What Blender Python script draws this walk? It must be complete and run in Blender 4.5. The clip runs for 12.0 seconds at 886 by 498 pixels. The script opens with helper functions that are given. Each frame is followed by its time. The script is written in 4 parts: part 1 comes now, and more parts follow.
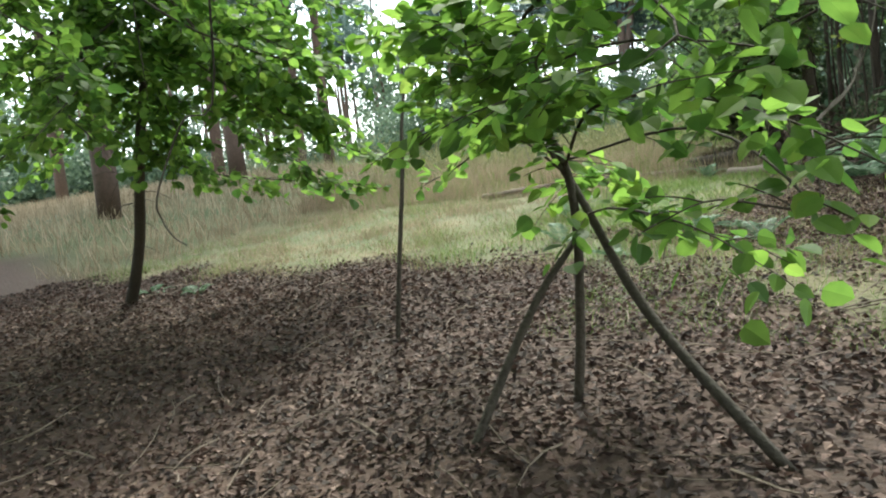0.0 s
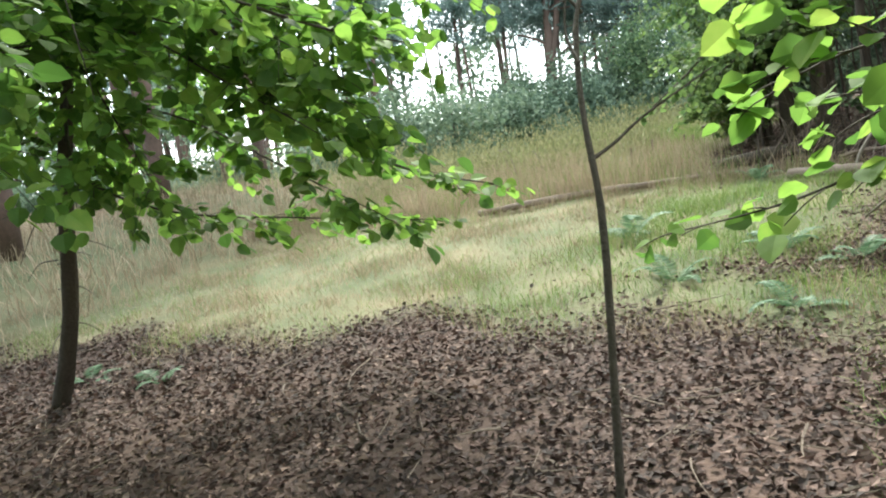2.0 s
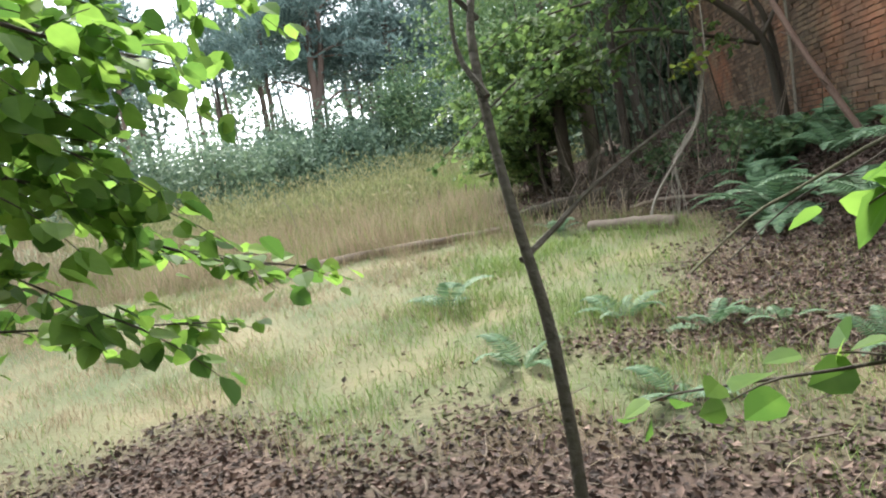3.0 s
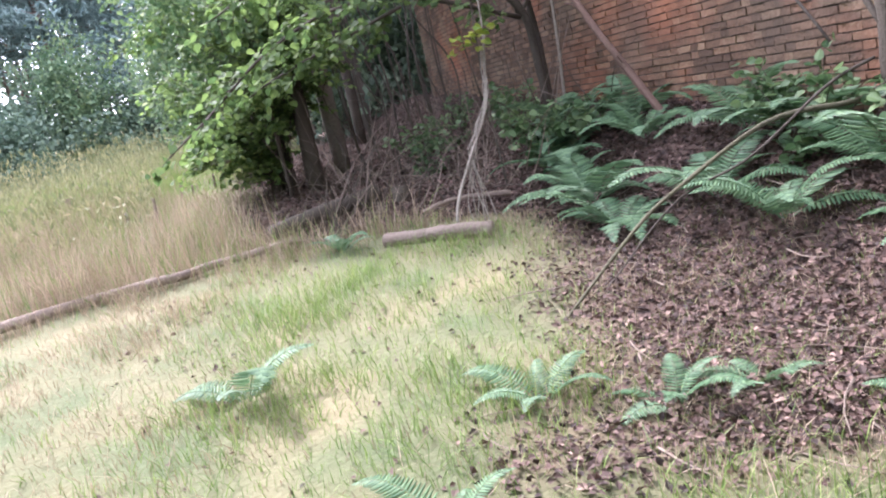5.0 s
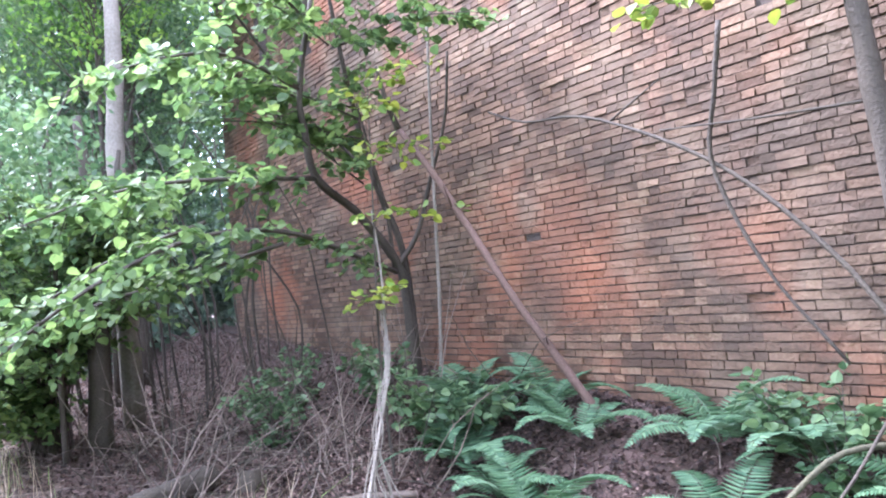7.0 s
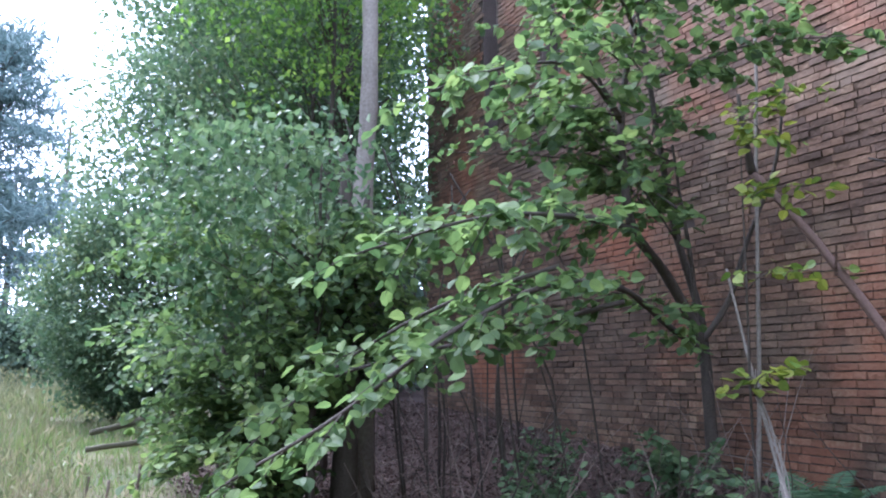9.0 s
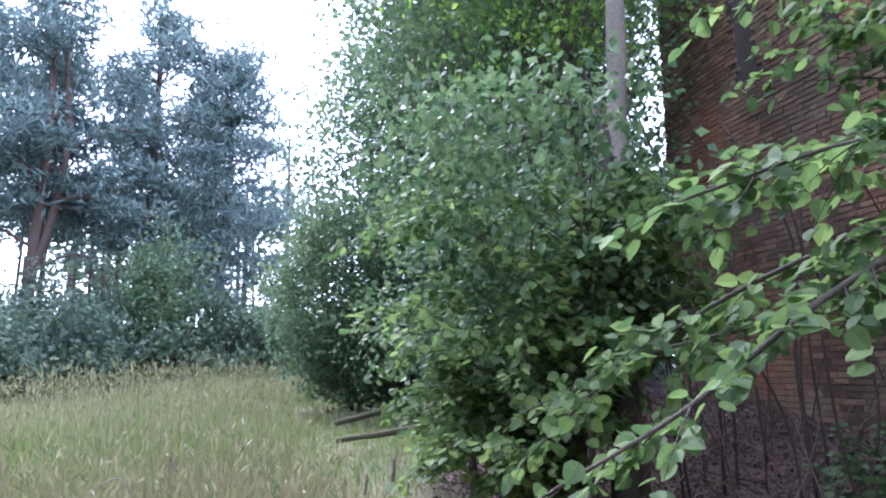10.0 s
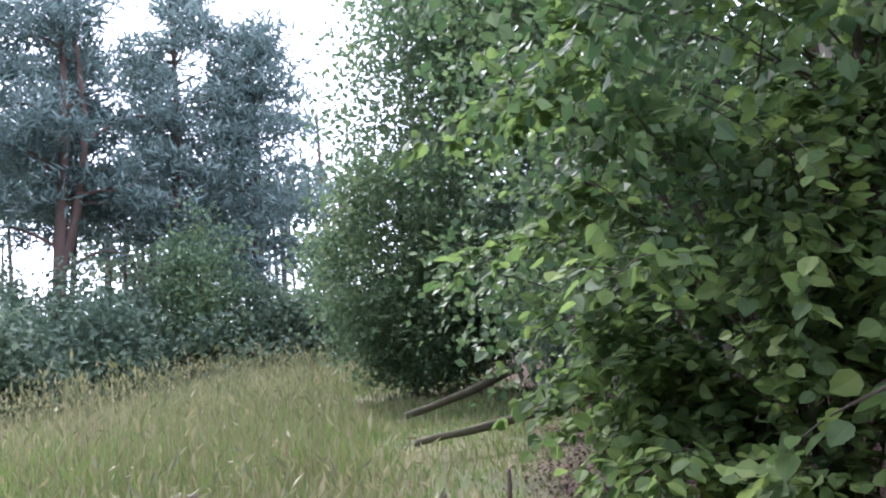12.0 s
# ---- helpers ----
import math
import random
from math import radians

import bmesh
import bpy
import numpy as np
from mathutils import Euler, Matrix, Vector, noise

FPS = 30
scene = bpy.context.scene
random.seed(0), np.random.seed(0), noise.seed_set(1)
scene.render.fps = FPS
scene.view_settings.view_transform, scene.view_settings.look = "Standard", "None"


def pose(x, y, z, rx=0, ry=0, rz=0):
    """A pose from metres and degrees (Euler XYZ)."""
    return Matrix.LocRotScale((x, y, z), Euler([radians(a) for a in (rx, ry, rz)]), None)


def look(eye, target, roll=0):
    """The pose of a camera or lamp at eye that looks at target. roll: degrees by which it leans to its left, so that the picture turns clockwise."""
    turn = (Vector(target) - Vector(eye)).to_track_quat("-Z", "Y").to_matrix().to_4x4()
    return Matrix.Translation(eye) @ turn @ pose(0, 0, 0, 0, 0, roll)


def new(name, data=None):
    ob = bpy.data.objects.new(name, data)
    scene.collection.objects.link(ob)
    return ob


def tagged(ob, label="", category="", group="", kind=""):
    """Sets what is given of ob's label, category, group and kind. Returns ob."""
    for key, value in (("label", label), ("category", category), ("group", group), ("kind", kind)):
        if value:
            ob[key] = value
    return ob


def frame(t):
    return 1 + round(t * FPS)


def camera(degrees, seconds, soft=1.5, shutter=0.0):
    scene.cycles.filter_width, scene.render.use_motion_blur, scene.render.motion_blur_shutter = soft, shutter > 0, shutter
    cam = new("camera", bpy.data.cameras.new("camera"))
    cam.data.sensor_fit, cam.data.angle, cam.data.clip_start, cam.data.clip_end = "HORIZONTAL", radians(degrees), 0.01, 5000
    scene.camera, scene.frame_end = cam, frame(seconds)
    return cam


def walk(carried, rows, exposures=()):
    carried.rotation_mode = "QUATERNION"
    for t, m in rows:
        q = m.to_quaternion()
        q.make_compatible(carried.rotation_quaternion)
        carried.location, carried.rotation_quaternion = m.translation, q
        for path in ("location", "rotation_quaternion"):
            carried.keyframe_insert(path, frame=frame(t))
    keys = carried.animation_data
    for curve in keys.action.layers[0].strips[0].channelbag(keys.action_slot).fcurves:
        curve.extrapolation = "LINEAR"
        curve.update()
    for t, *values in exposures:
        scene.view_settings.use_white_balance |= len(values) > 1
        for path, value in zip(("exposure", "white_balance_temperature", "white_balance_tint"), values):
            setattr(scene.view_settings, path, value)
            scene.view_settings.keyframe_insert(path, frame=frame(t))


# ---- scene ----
cam = camera(62.0, 12.0, soft=2.0)
PATH = [
    (0, look((1.969, -1.401, 0.438), (0.878, 0.265, 0.251), -7.1)),
    (0.5, look((1.487, -1.086, 0.459), (0.435, 0.608, 0.303), -11)),
    (1, look((0.923, -0.812, 0.504), (-0.089, 0.907, 0.359), -10.4)),
    (1.5, look((0.364, -0.48, 0.531), (-0.654, 1.235, 0.382), -10.2)),
    (2, look((-0.107, -0.141, 0.739), (-0.997, 1.639, 0.533), -9.5)),
    (2.5, look((-0.466, 0.302, 0.842), (-1.017, 2.208, 0.591), -8.8)),
    (3, look((-0.715, 0.927, 0.89), (-1.003, 2.897, 0.7), -10.3)),
    (3.5, look((-0.86, 1.294, 1.0), (-0.907, 3.284, 0.8), -11.4)),
    (3.7, look((-0.99, 1.509, 1.02), (-0.94, 3.497, 0.81), -11.8)),
    (5.3, look((-1.455, 3.259, 1.289), (-0.903, 5.133, 0.861), -13.4)),
    (5.5, look((-1.376, 3.481, 1.34), (-0.789, 5.359, 0.981), -14.4)),
    (6, look((-1.394, 4.066, 1.442), (-0.655, 5.923, 1.352), -12.2)),
    (6.5, look((-1.675, 4.528, 1.565), (-0.542, 6.174, 1.658), -7.9)),
    (6.7, look((-1.798, 4.675, 1.605), (-0.646, 6.307, 1.7), -6.2)),
    (8.3, look((-2.999, 6.579, 1.76), (-1.496, 8.072, 2.117), -3.2)),
    (8.5, look((-3.024, 6.678, 1.754), (-1.619, 8.262, 2.116), -2.3)),
    (9, look((-2.951, 7.176, 1.708), (-1.905, 9.016, 2.073), -0.1)),
    (9.5, look((-3.016, 7.64, 1.659), (-2.309, 9.634, 2.029), 0.1)),
    (10, look((-3.151, 8.227, 1.668), (-2.631, 10.282, 2.014), -0.6)),
    (10.5, look((-3.166, 8.889, 1.652), (-2.728, 10.967, 1.978), -0.6)),
    (11, look((-3.229, 9.503, 1.633), (-2.822, 11.589, 1.933), -0.6)),
    (11.5, look((-3.203, 10.128, 1.647), (-2.796, 12.217, 1.938), -2.7)),
    (12, look((-3.116, 10.819, 1.682), (-2.699, 12.907, 1.961), -5.1)),
]
EXPOSURES = [(0.0, 1.3, 6500, -1), (0.5, 1.4, 6500, -1), (2.0, 1.65, 6500, 2), (3.5, 1.6, 6500, 11), (5.3, 2.35, 5900, 30), (5.5, 2.4, 5900, 31), (6.0, 2.1, 5700, 25), (6.5, 2.95, 5500, 25), (8.5, 2.45, 5200, 21), (9.0, 1.8, 5200, 24), (9.5, 1.55, 5300, 26), (10.0, 1.6, 5300, 27), (10.5, 1.45, 5500, 27), (11.5, 1.85, 5800, 28), (12.0, 1.35, 5800, 24)]
walk(cam, PATH, EXPOSURES)

# ---- light ----
SUN_AZ, SUN_EL = radians(-24), radians(50)
world = bpy.data.worlds.new("sky")
scene.world = world
world.use_nodes = True
wn, wl = world.node_tree.nodes, world.node_tree.links
sky = wn.new("ShaderNodeTexSky")
sky.sky_type, sky.sun_disc = "NISHITA", False
sky.sun_elevation, sky.sun_rotation = SUN_EL, SUN_AZ
cloud = wn.new("ShaderNodeMixRGB")
cloud.inputs[0].default_value = 0.6
cloud.inputs[2].default_value = (13.0, 13.4, 14.0, 1)
wl.new(sky.outputs[0], cloud.inputs[1])
wl.new(cloud.outputs[0], wn["Background"].inputs[0])
wn["Background"].inputs[1].default_value = 0.15
sun = new("sun", bpy.data.lights.new("sun", "SUN"))
sun.data.energy, sun.data.angle, sun.data.color = 2.9, radians(12), (1.0, 0.95, 0.87)
sun.matrix_world = look((math.sin(SUN_AZ) * 40, math.cos(SUN_AZ) * 40, 40 * math.tan(SUN_EL)), (0, 0, 0))

# ---- materials ----
def shade(name, dark, light, scale=6.0, rough=0.85, bump=0.3, fine=8.0, third=None, island=False, big=0.6, translucent=0.0, piece=False):
    """A rough natural surface: two colours mixed by noise at two scales, with bump; optional random tone for each leaf or piece."""
    m = bpy.data.materials.new(name)
    m.use_nodes = True
    n, k = m.node_tree.nodes, m.node_tree.links
    b = n["Principled BSDF"]
    geo = n.new("ShaderNodeNewGeometry")
    a = n.new("ShaderNodeTexNoise")
    a.inputs["Scale"].default_value, a.inputs["Detail"].default_value = scale * fine, 6
    c = n.new("ShaderNodeTexNoise")
    c.inputs["Scale"].default_value, c.inputs["Detail"].default_value = scale * 0.25, 3
    for q in (a, c):
        k.new(geo.outputs["Position"], q.inputs["Vector"])
    mix = n.new("ShaderNodeMath")
    mix.operation, mix.inputs[1].default_value = "MULTIPLY_ADD", big
    k.new(c.outputs[0], mix.inputs[0])
    half = n.new("ShaderNodeMath")
    half.operation, half.inputs[1].default_value = "MULTIPLY", 1 - big
    k.new(a.outputs[0], half.inputs[0])
    k.new(half.outputs[0], mix.inputs[2])
    src = mix.outputs[0]
    if island or piece:
        rnd = geo.outputs["Random Per Island"] if island else n.new("ShaderNodeObjectInfo").outputs["Random"]
        add = n.new("ShaderNodeMath")
        add.operation, add.inputs[1].default_value = "MULTIPLY_ADD", 0.55
        k.new(rnd, add.inputs[0])
        sub = n.new("ShaderNodeMath")
        sub.operation, sub.inputs[1].default_value = "SUBTRACT", 0.27
        k.new(src, sub.inputs[0])
        k.new(sub.outputs[0], add.inputs[2])
        src = add.outputs[0]
    ramp = n.new("ShaderNodeValToRGB")
    e = ramp.color_ramp.elements
    e[0].position, e[0].color = 0.3, (*dark, 1)
    e[1].position, e[1].color = 0.7, (*light, 1)
    if third:
        q = ramp.color_ramp.elements.new(0.9)
        q.color = (*third, 1)
    k.new(src, ramp.inputs[0])
    k.new(ramp.outputs[0], b.inputs["Base Color"])
    b.inputs["Roughness"].default_value = rough
    if bump:
        bp = n.new("ShaderNodeBump")
        bp.inputs["Strength"].default_value, bp.inputs["Distance"].default_value = bump, 0.02
        k.new(a.outputs[0], bp.inputs["Height"])
        k.new(bp.outputs[0], b.inputs["Normal"])
    if translucent:
        t = n.new("ShaderNodeBsdfTranslucent")
        k.new(ramp.outputs[0], t.inputs[0])
        ms = n.new("ShaderNodeMixShader")
        ms.inputs[0].default_value = translucent
        k.new(b.outputs[0], ms.inputs[1])
        k.new(t.outputs[0], ms.inputs[2])
        k.new(ms.outputs[0], n["Material Output"].inputs["Surface"])
    return m


LIME = shade("lime_leaf", (0.085, 0.18, 0.035), (0.23, 0.39, 0.07), 2, 0.6, 0.1, third=(0.36, 0.48, 0.10), island=True, translucent=0.65)
HAZEL = shade("hazel_leaf", (0.072, 0.13, 0.045), (0.185, 0.28, 0.085), 2, 0.65, 0.12, third=(0.28, 0.36, 0.11), island=True, translucent=0.55)
YELLOWING = shade("yellowing_leaf", (0.12, 0.2, 0.03), (0.32, 0.36, 0.05), 2, 0.5, 0.1, island=True, translucent=0.4)
BIRCH_LEAF = shade("birch_leaf", (0.075, 0.14, 0.07), (0.17, 0.25, 0.125), 1.5, 0.5, 0, third=(0.24, 0.30, 0.12), island=True, translucent=0.42)
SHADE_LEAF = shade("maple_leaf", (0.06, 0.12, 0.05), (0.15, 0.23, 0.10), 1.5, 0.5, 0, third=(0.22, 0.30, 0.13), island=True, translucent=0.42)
# pine needles; distance haze is put into their colour as a paler blue
HAZY_NEEDLE = shade("hazy_pine_needle", (0.085, 0.14, 0.13), (0.20, 0.28, 0.26), 1.0, 0.6, 0, island=True, translucent=0.3)
WOODS_LEAF = shade("far_leaf", (0.075, 0.125, 0.085), (0.17, 0.235, 0.145), 0.5, 0.6, 0, island=True, translucent=0.35)
FERN = shade("fern_green", (0.06, 0.13, 0.065), (0.14, 0.24, 0.12), 3, 0.55, 0.1, island=True, translucent=0.3)
GRASS = shade("green_grass", (0.10, 0.18, 0.045), (0.23, 0.33, 0.085), 0.8, 0.6, 0, third=(0.36, 0.33, 0.15), island=True, translucent=0.3)
STRAW = shade("dry_grass", (0.15, 0.17, 0.075), (0.31, 0.30, 0.155), 0.5, 0.65, 0, third=(0.50, 0.41, 0.28), island=True, translucent=0.3)
PALE_STRAW = shade("bleached_grass", (0.22, 0.17, 0.11), (0.42, 0.335, 0.24), 0.5, 0.75, 0, third=(0.58, 0.47, 0.37), island=True, translucent=0.3)
LITTER = shade("dead_leaf", (0.03, 0.018, 0.015), (0.125, 0.076, 0.062), 1.0, 0.8, 0.2, third=(0.34, 0.24, 0.195), island=True, big=0.45, translucent=0.1)
BARK = shade("young_bark", (0.028, 0.022, 0.017), (0.085, 0.068, 0.05), 6, 0.85, 0.6)
MOSSY = shade("mossy_bark", (0.045, 0.042, 0.025), (0.13, 0.12, 0.07), 5, 0.9, 0.6, third=(0.12, 0.15, 0.05))
PALE_BARK = shade("pale_bark", (0.10, 0.085, 0.065), (0.30, 0.265, 0.22), 4, 0.8, 0.5, third=(0.40, 0.36, 0.31))
PINE_BARK = shade("pine_bark", (0.055, 0.042, 0.036), (0.155, 0.098, 0.078), 2, 0.9, 0.8)
DEADWOOD = shade("dead_wood", (0.10, 0.075, 0.06), (0.25, 0.195, 0.155), 5, 0.85, 0.6)
REDWOOD = shade("dead_conifer_bark", (0.07, 0.042, 0.03), (0.18, 0.11, 0.085), 6, 0.85, 0.5)
MORTAR = shade("old_mortar", (0.03, 0.024, 0.02), (0.10, 0.075, 0.06), 5, 0.95, 0.7)


def brick_material(name, piece):
    """Fired clay: red, brown and grey bricks, with wide stains of soot, bloom and fresh orange over many courses."""
    m = shade(name, (0.078, 0.046, 0.029), (0.17, 0.099, 0.06), 4, 0.9, 0.6, third=(0.25, 0.172, 0.108), island=not piece, piece=piece, big=0.4)
    n, k = m.node_tree.nodes, m.node_tree.links
    b = n["Principled BSDF"]
    base = b.inputs["Base Color"].links[0].from_socket
    geo = n.new("ShaderNodeNewGeometry")
    for seed, size, colour, lo, hi, most in ((3, 0.75, (0.33, 0.12, 0.058), 0.52, 0.72, 0.65), (11, 0.6, (0.078, 0.058, 0.042), 0.48, 0.68, 0.7), (23, 1.3, (0.26, 0.197, 0.135), 0.5, 0.7, 0.5)):
        shift = n.new("ShaderNodeVectorMath")
        shift.inputs[1].default_value = (seed, seed * 1.7, seed * 0.6)
        k.new(geo.outputs["Position"], shift.inputs[0])
        t = n.new("ShaderNodeTexNoise")
        t.inputs["Scale"].default_value, t.inputs["Detail"].default_value = size, 5
        k.new(shift.outputs[0], t.inputs["Vector"])
        r = n.new("ShaderNodeMapRange")
        r.inputs[1].default_value, r.inputs[2].default_value, r.inputs[4].default_value = lo, hi, most
        k.new(t.outputs[0], r.inputs[0])
        x = n.new("ShaderNodeMixRGB")
        x.inputs[2].default_value = (*colour, 1)
        k.new(r.outputs[0], x.inputs[0])
        k.new(base, x.inputs[1])
        base = x.outputs[0]
    k.new(base, b.inputs["Base Color"])
    return m


BRICK, BRICK_PIECE = brick_material("old_brick", False), brick_material("old_brick_single", True)


# ---- shape helpers ----
class Geo:
    """Collects vertices and faces, many at a time, and becomes one mesh."""

    def __init__(self):
        self.v, self.f, self.n = [], [], 0

    def add(self, verts, faces):
        verts = np.asarray(verts, float).reshape(-1, 3)
        self.v.append(verts)
        self.f += [np.asarray(f, int) + self.n for f in faces]
        self.n += len(verts)

    def mesh(self, name, material, smooth=False):
        me = bpy.data.meshes.new(name)
        if self.n:
            flat = [f.reshape(-1, f.shape[-1]) for f in self.f]
            loops = np.concatenate([f.ravel() for f in flat])
            sizes = np.concatenate([np.full(len(f), f.shape[1]) for f in flat])
            v = np.concatenate(self.v)
            me.vertices.add(len(v))
            me.vertices.foreach_set("co", v.ravel())
            me.loops.add(len(loops))
            me.loops.foreach_set("vertex_index", loops)
            me.polygons.add(len(sizes))
            me.polygons.foreach_set("loop_start", np.concatenate(([0], np.cumsum(sizes)[:-1])))
            me.polygons.foreach_set("use_smooth", np.full(len(sizes), smooth))
            me.update(calc_edges=True)
        me.materials.append(material)
        return me


def part(name, geo, material, parent=None, label="", smooth=False):
    ob = new(name, geo.mesh(name, material, smooth))
    ob.parent = parent
    return tagged(ob, label) if label else ob


def thing(name, place, label, category, group="", kind=""):
    ob = new(name)
    ob.location = place
    ob.empty_display_size = 0.1
    return tagged(ob, label, category, group, kind)


rng = np.random.default_rng(7)


def smooth_path(pts, n):
    """n points on a Catmull-Rom curve through pts."""
    p = np.asarray(pts, float)
    p = np.vstack((2 * p[0] - p[1], p, 2 * p[-1] - p[-2]))
    out = []
    for s in np.linspace(0, len(p) - 3 - 1e-6, n):
        i, t = int(s), s - int(s)
        a, b, c, d = p[i:i + 4]
        out.append(0.5 * (2 * b + (c - a) * t + (2 * a - 5 * b + 4 * c - d) * t * t + (3 * b - a - 3 * c + d) * t ** 3))
    return np.array(out)


def tube(geo, pts, r0, r1, sides=7, n=0, wobble=0.0):
    """A tapered, slightly uneven limb along pts, closed at both ends."""
    p = smooth_path(pts, n or max(3, 5 * (len(pts) - 1))) if len(pts) > 2 or n else np.asarray(pts, float)
    m = len(p)
    if wobble:
        p[1:-1] += rng.normal(0, wobble, (m - 2, 3))
    t = np.gradient(p, axis=0)
    t /= np.linalg.norm(t, axis=1)[:, None] + 1e-9
    ref = np.array([0.3, 0.9, 0.1]) if abs(t[:, 2]).mean() > 0.7 else np.array([0.05, 0.1, 1.0])
    u = np.cross(t, ref)
    u /= np.linalg.norm(u, axis=1)[:, None] + 1e-9
    w = np.cross(t, u)
    a = np.linspace(0, 2 * np.pi, sides, endpoint=False)
    r = np.linspace(r0, r1, m)[:, None] * (1 + rng.normal(0, 0.06, (m, sides)))
    v = p[:, None, :] + r[..., None] * (np.cos(a)[None, :, None] * u[:, None, :] + np.sin(a)[None, :, None] * w[:, None, :])
    i, j = np.meshgrid(np.arange(m - 1), np.arange(sides), indexing="ij")
    k = (j + 1) % sides
    quads = np.stack((i * sides + j, i * sides + k, (i + 1) * sides + k, (i + 1) * sides + j), -1).reshape(-1, 4)
    geo.add(v, [quads, np.arange(sides)[None, ::-1], (m - 1) * sides + np.arange(sides)[None]])
    return p


ROUND = np.array([(0, 0, 0), (0.08, 0.30, 0.05), (0.38, 0.47, 0.07), (0.75, 0.33, 0.01), (1.05, 0, -0.10), (0.75, -0.33, 0.01), (0.38, -0.47, 0.07), (0.08, -0.30, 0.05), (0.45, 0, -0.03)])
ROUND_F = [np.array([(0, 8, 2, 1), (8, 4, 3, 2), (0, 7, 6, 8), (8, 6, 5, 4)])]
SMALL = np.array([(0, 0, 0), (0.45, 0.36, 0.06), (1, 0, -0.05), (0.45, -0.36, 0.06)])
SMALL_F = [np.array([(0, 2, 1), (0, 3, 2)])]


def unit(v):
    return v / (np.linalg.norm(v, axis=-1, keepdims=True) + 1e-9)


def leaves(geo, at, along, up, size, shape=ROUND, faces=ROUND_F):
    """A leaf at each place, pointing along, its face towards up."""
    at, along, up = (np.asarray(q, float).reshape(-1, 3) for q in (at, along, up))
    x = unit(along)
    y = unit(np.cross(up, x))
    z = np.cross(x, y)
    size = np.broadcast_to(size, (len(at),))[:, None, None]
    v = at[:, None] + size * (shape[None, :, :1] * x[:, None] + shape[None, :, 1:2] * y[:, None] + shape[None, :, 2:] * z[:, None])
    step = (np.arange(len(at)) * len(shape))[:, None, None]
    geo.add(v, [(f[None] + step).reshape(-1, f.shape[1]) for f in faces])


def spray(wood, leaf, pts, r0, r1, twigs, reach, size, droop=0.2, flat=0.55, start=0.08, shape=ROUND, faces=ROUND_F, gap=0.5):
    """A bough with side twigs in a layer, and leaves set to both sides of each twig."""
    p = tube(wood, pts, r0, r1, 6)
    n = len(p)
    at, along, up = [], [], []
    for s in np.linspace(start, 1, twigs):
        i = min(n - 1, int(s * (n - 1)))
        t = unit(p[min(n - 1, i + 1)] - p[max(0, i - 1)])
        side = unit(np.cross(t, (0, 0, 1.0))) * rng.choice((-1, 1))
        d = unit(t * rng.uniform(0.4, 1.0) + side * rng.uniform(0.5, 1.0) + np.array((0, 0, rng.normal(0.05, flat * 0.6)))) if s < 0.97 else t
        length = reach * rng.uniform(0.55, 1.15) * (1.1 - 0.5 * s)
        q = p[i] + d * length * np.linspace(0, 1, 5)[:, None]
        q[:, 2] -= droop * length * np.linspace(0, 1, 5) ** 2
        tube(wood, q, max(0.0025, r1 * 0.7), 0.0015, 4, 5)
        m = max(3, int(length / (size * gap)))
        for u in np.linspace(0.15, 1, m):
            base = p[i] + d * length * u
            base[2] -= droop * length * u * u
            for hand in ((-1, 1) if rng.random() < 0.75 else (rng.choice((-1, 1)),)):
                a = d * rng.uniform(0.3, 1.0) + hand * np.cross((0, 0, 1.0), d) * rng.uniform(0.5, 1.1) + np.array((0, 0, rng.normal(-0.35, 0.3)))
                at.append(base + rng.normal(0, size * 0.3, 3))
                along.append(a)
                up.append(np.array((0, 0, 1.0)) + rng.normal(0, flat, 3))
    leaves(leaf, at, along, up, size * rng.uniform(0.6, 1.15, len(at)), shape, faces)


def clumps(leaf, centre, radii, count, per, size, spread, hollow=0.5, shape=SMALL, faces=SMALL_F, cut=-1.0):
    """A crown: clumps of leaves in an uneven shell round centre, with gaps between them."""
    d = unit(rng.normal(0, 1, (count, 3)))
    d = d[d[:, 2] > cut]
    c = np.asarray(centre) + d * np.asarray(radii) * (hollow + (1.05 - hollow) * rng.random((len(d), 1)) ** 0.6)
    at = np.repeat(c, per, 0) + rng.normal(0, 1, (len(c) * per, 3)) * spread * np.array((1, 1, 0.6))
    along = rng.normal(0, 1, at.shape) + np.array((0, 0, -0.4))
    up = rng.normal(0, 0.7, at.shape) + np.array((0, 0, 1.0))
    leaves(leaf, at, along, up, size * rng.uniform(0.6, 1.3, len(at)), shape, faces)
    return c


# ---- ground ----
RISE_Y = np.array((-30, -8, -1.4, 2, 5, 9, 13, 18, 26, 60, 900.0))
RISE_Z = np.array((-2.0, -1.6, -1.0, -0.5, -0.38, -0.06, 0.24, 0.6, 0.8, 1.15, 1.15))


def ease(a, b, x):
    t = np.clip((x - a) / (b - a), 0, 1)
    return t * t * (3 - 2 * t)


def ground_z(x, y):
    """Height of the ground: it climbs ahead, with a bank against the wall and small humps."""
    x, y = np.asarray(x, float), np.asarray(y, float)
    z = sum(np.interp(y + d, RISE_Y, RISE_Z) for d in (-0.8, 0, 0.8)) / 3
    z = z + 0.6 * ease(1.3, 3.1, x) * ease(4.5, 7, y)
    z = z + 0.85 * ease(-7, -14, x) * ease(22, 13, y)
    z = z - 0.9 * ease(-4, -14, x) * ease(17, 26, y)
    near = np.exp(-((x + 1) ** 2 + (y - 6) ** 2) / 400)
    return z + near * (0.035 * np.sin(1.7 * x + 0.6 * y) * np.sin(1.3 * y - 0.4 * x) + 0.012 * np.sin(5.1 * x + 1) * np.sin(4.3 * y))


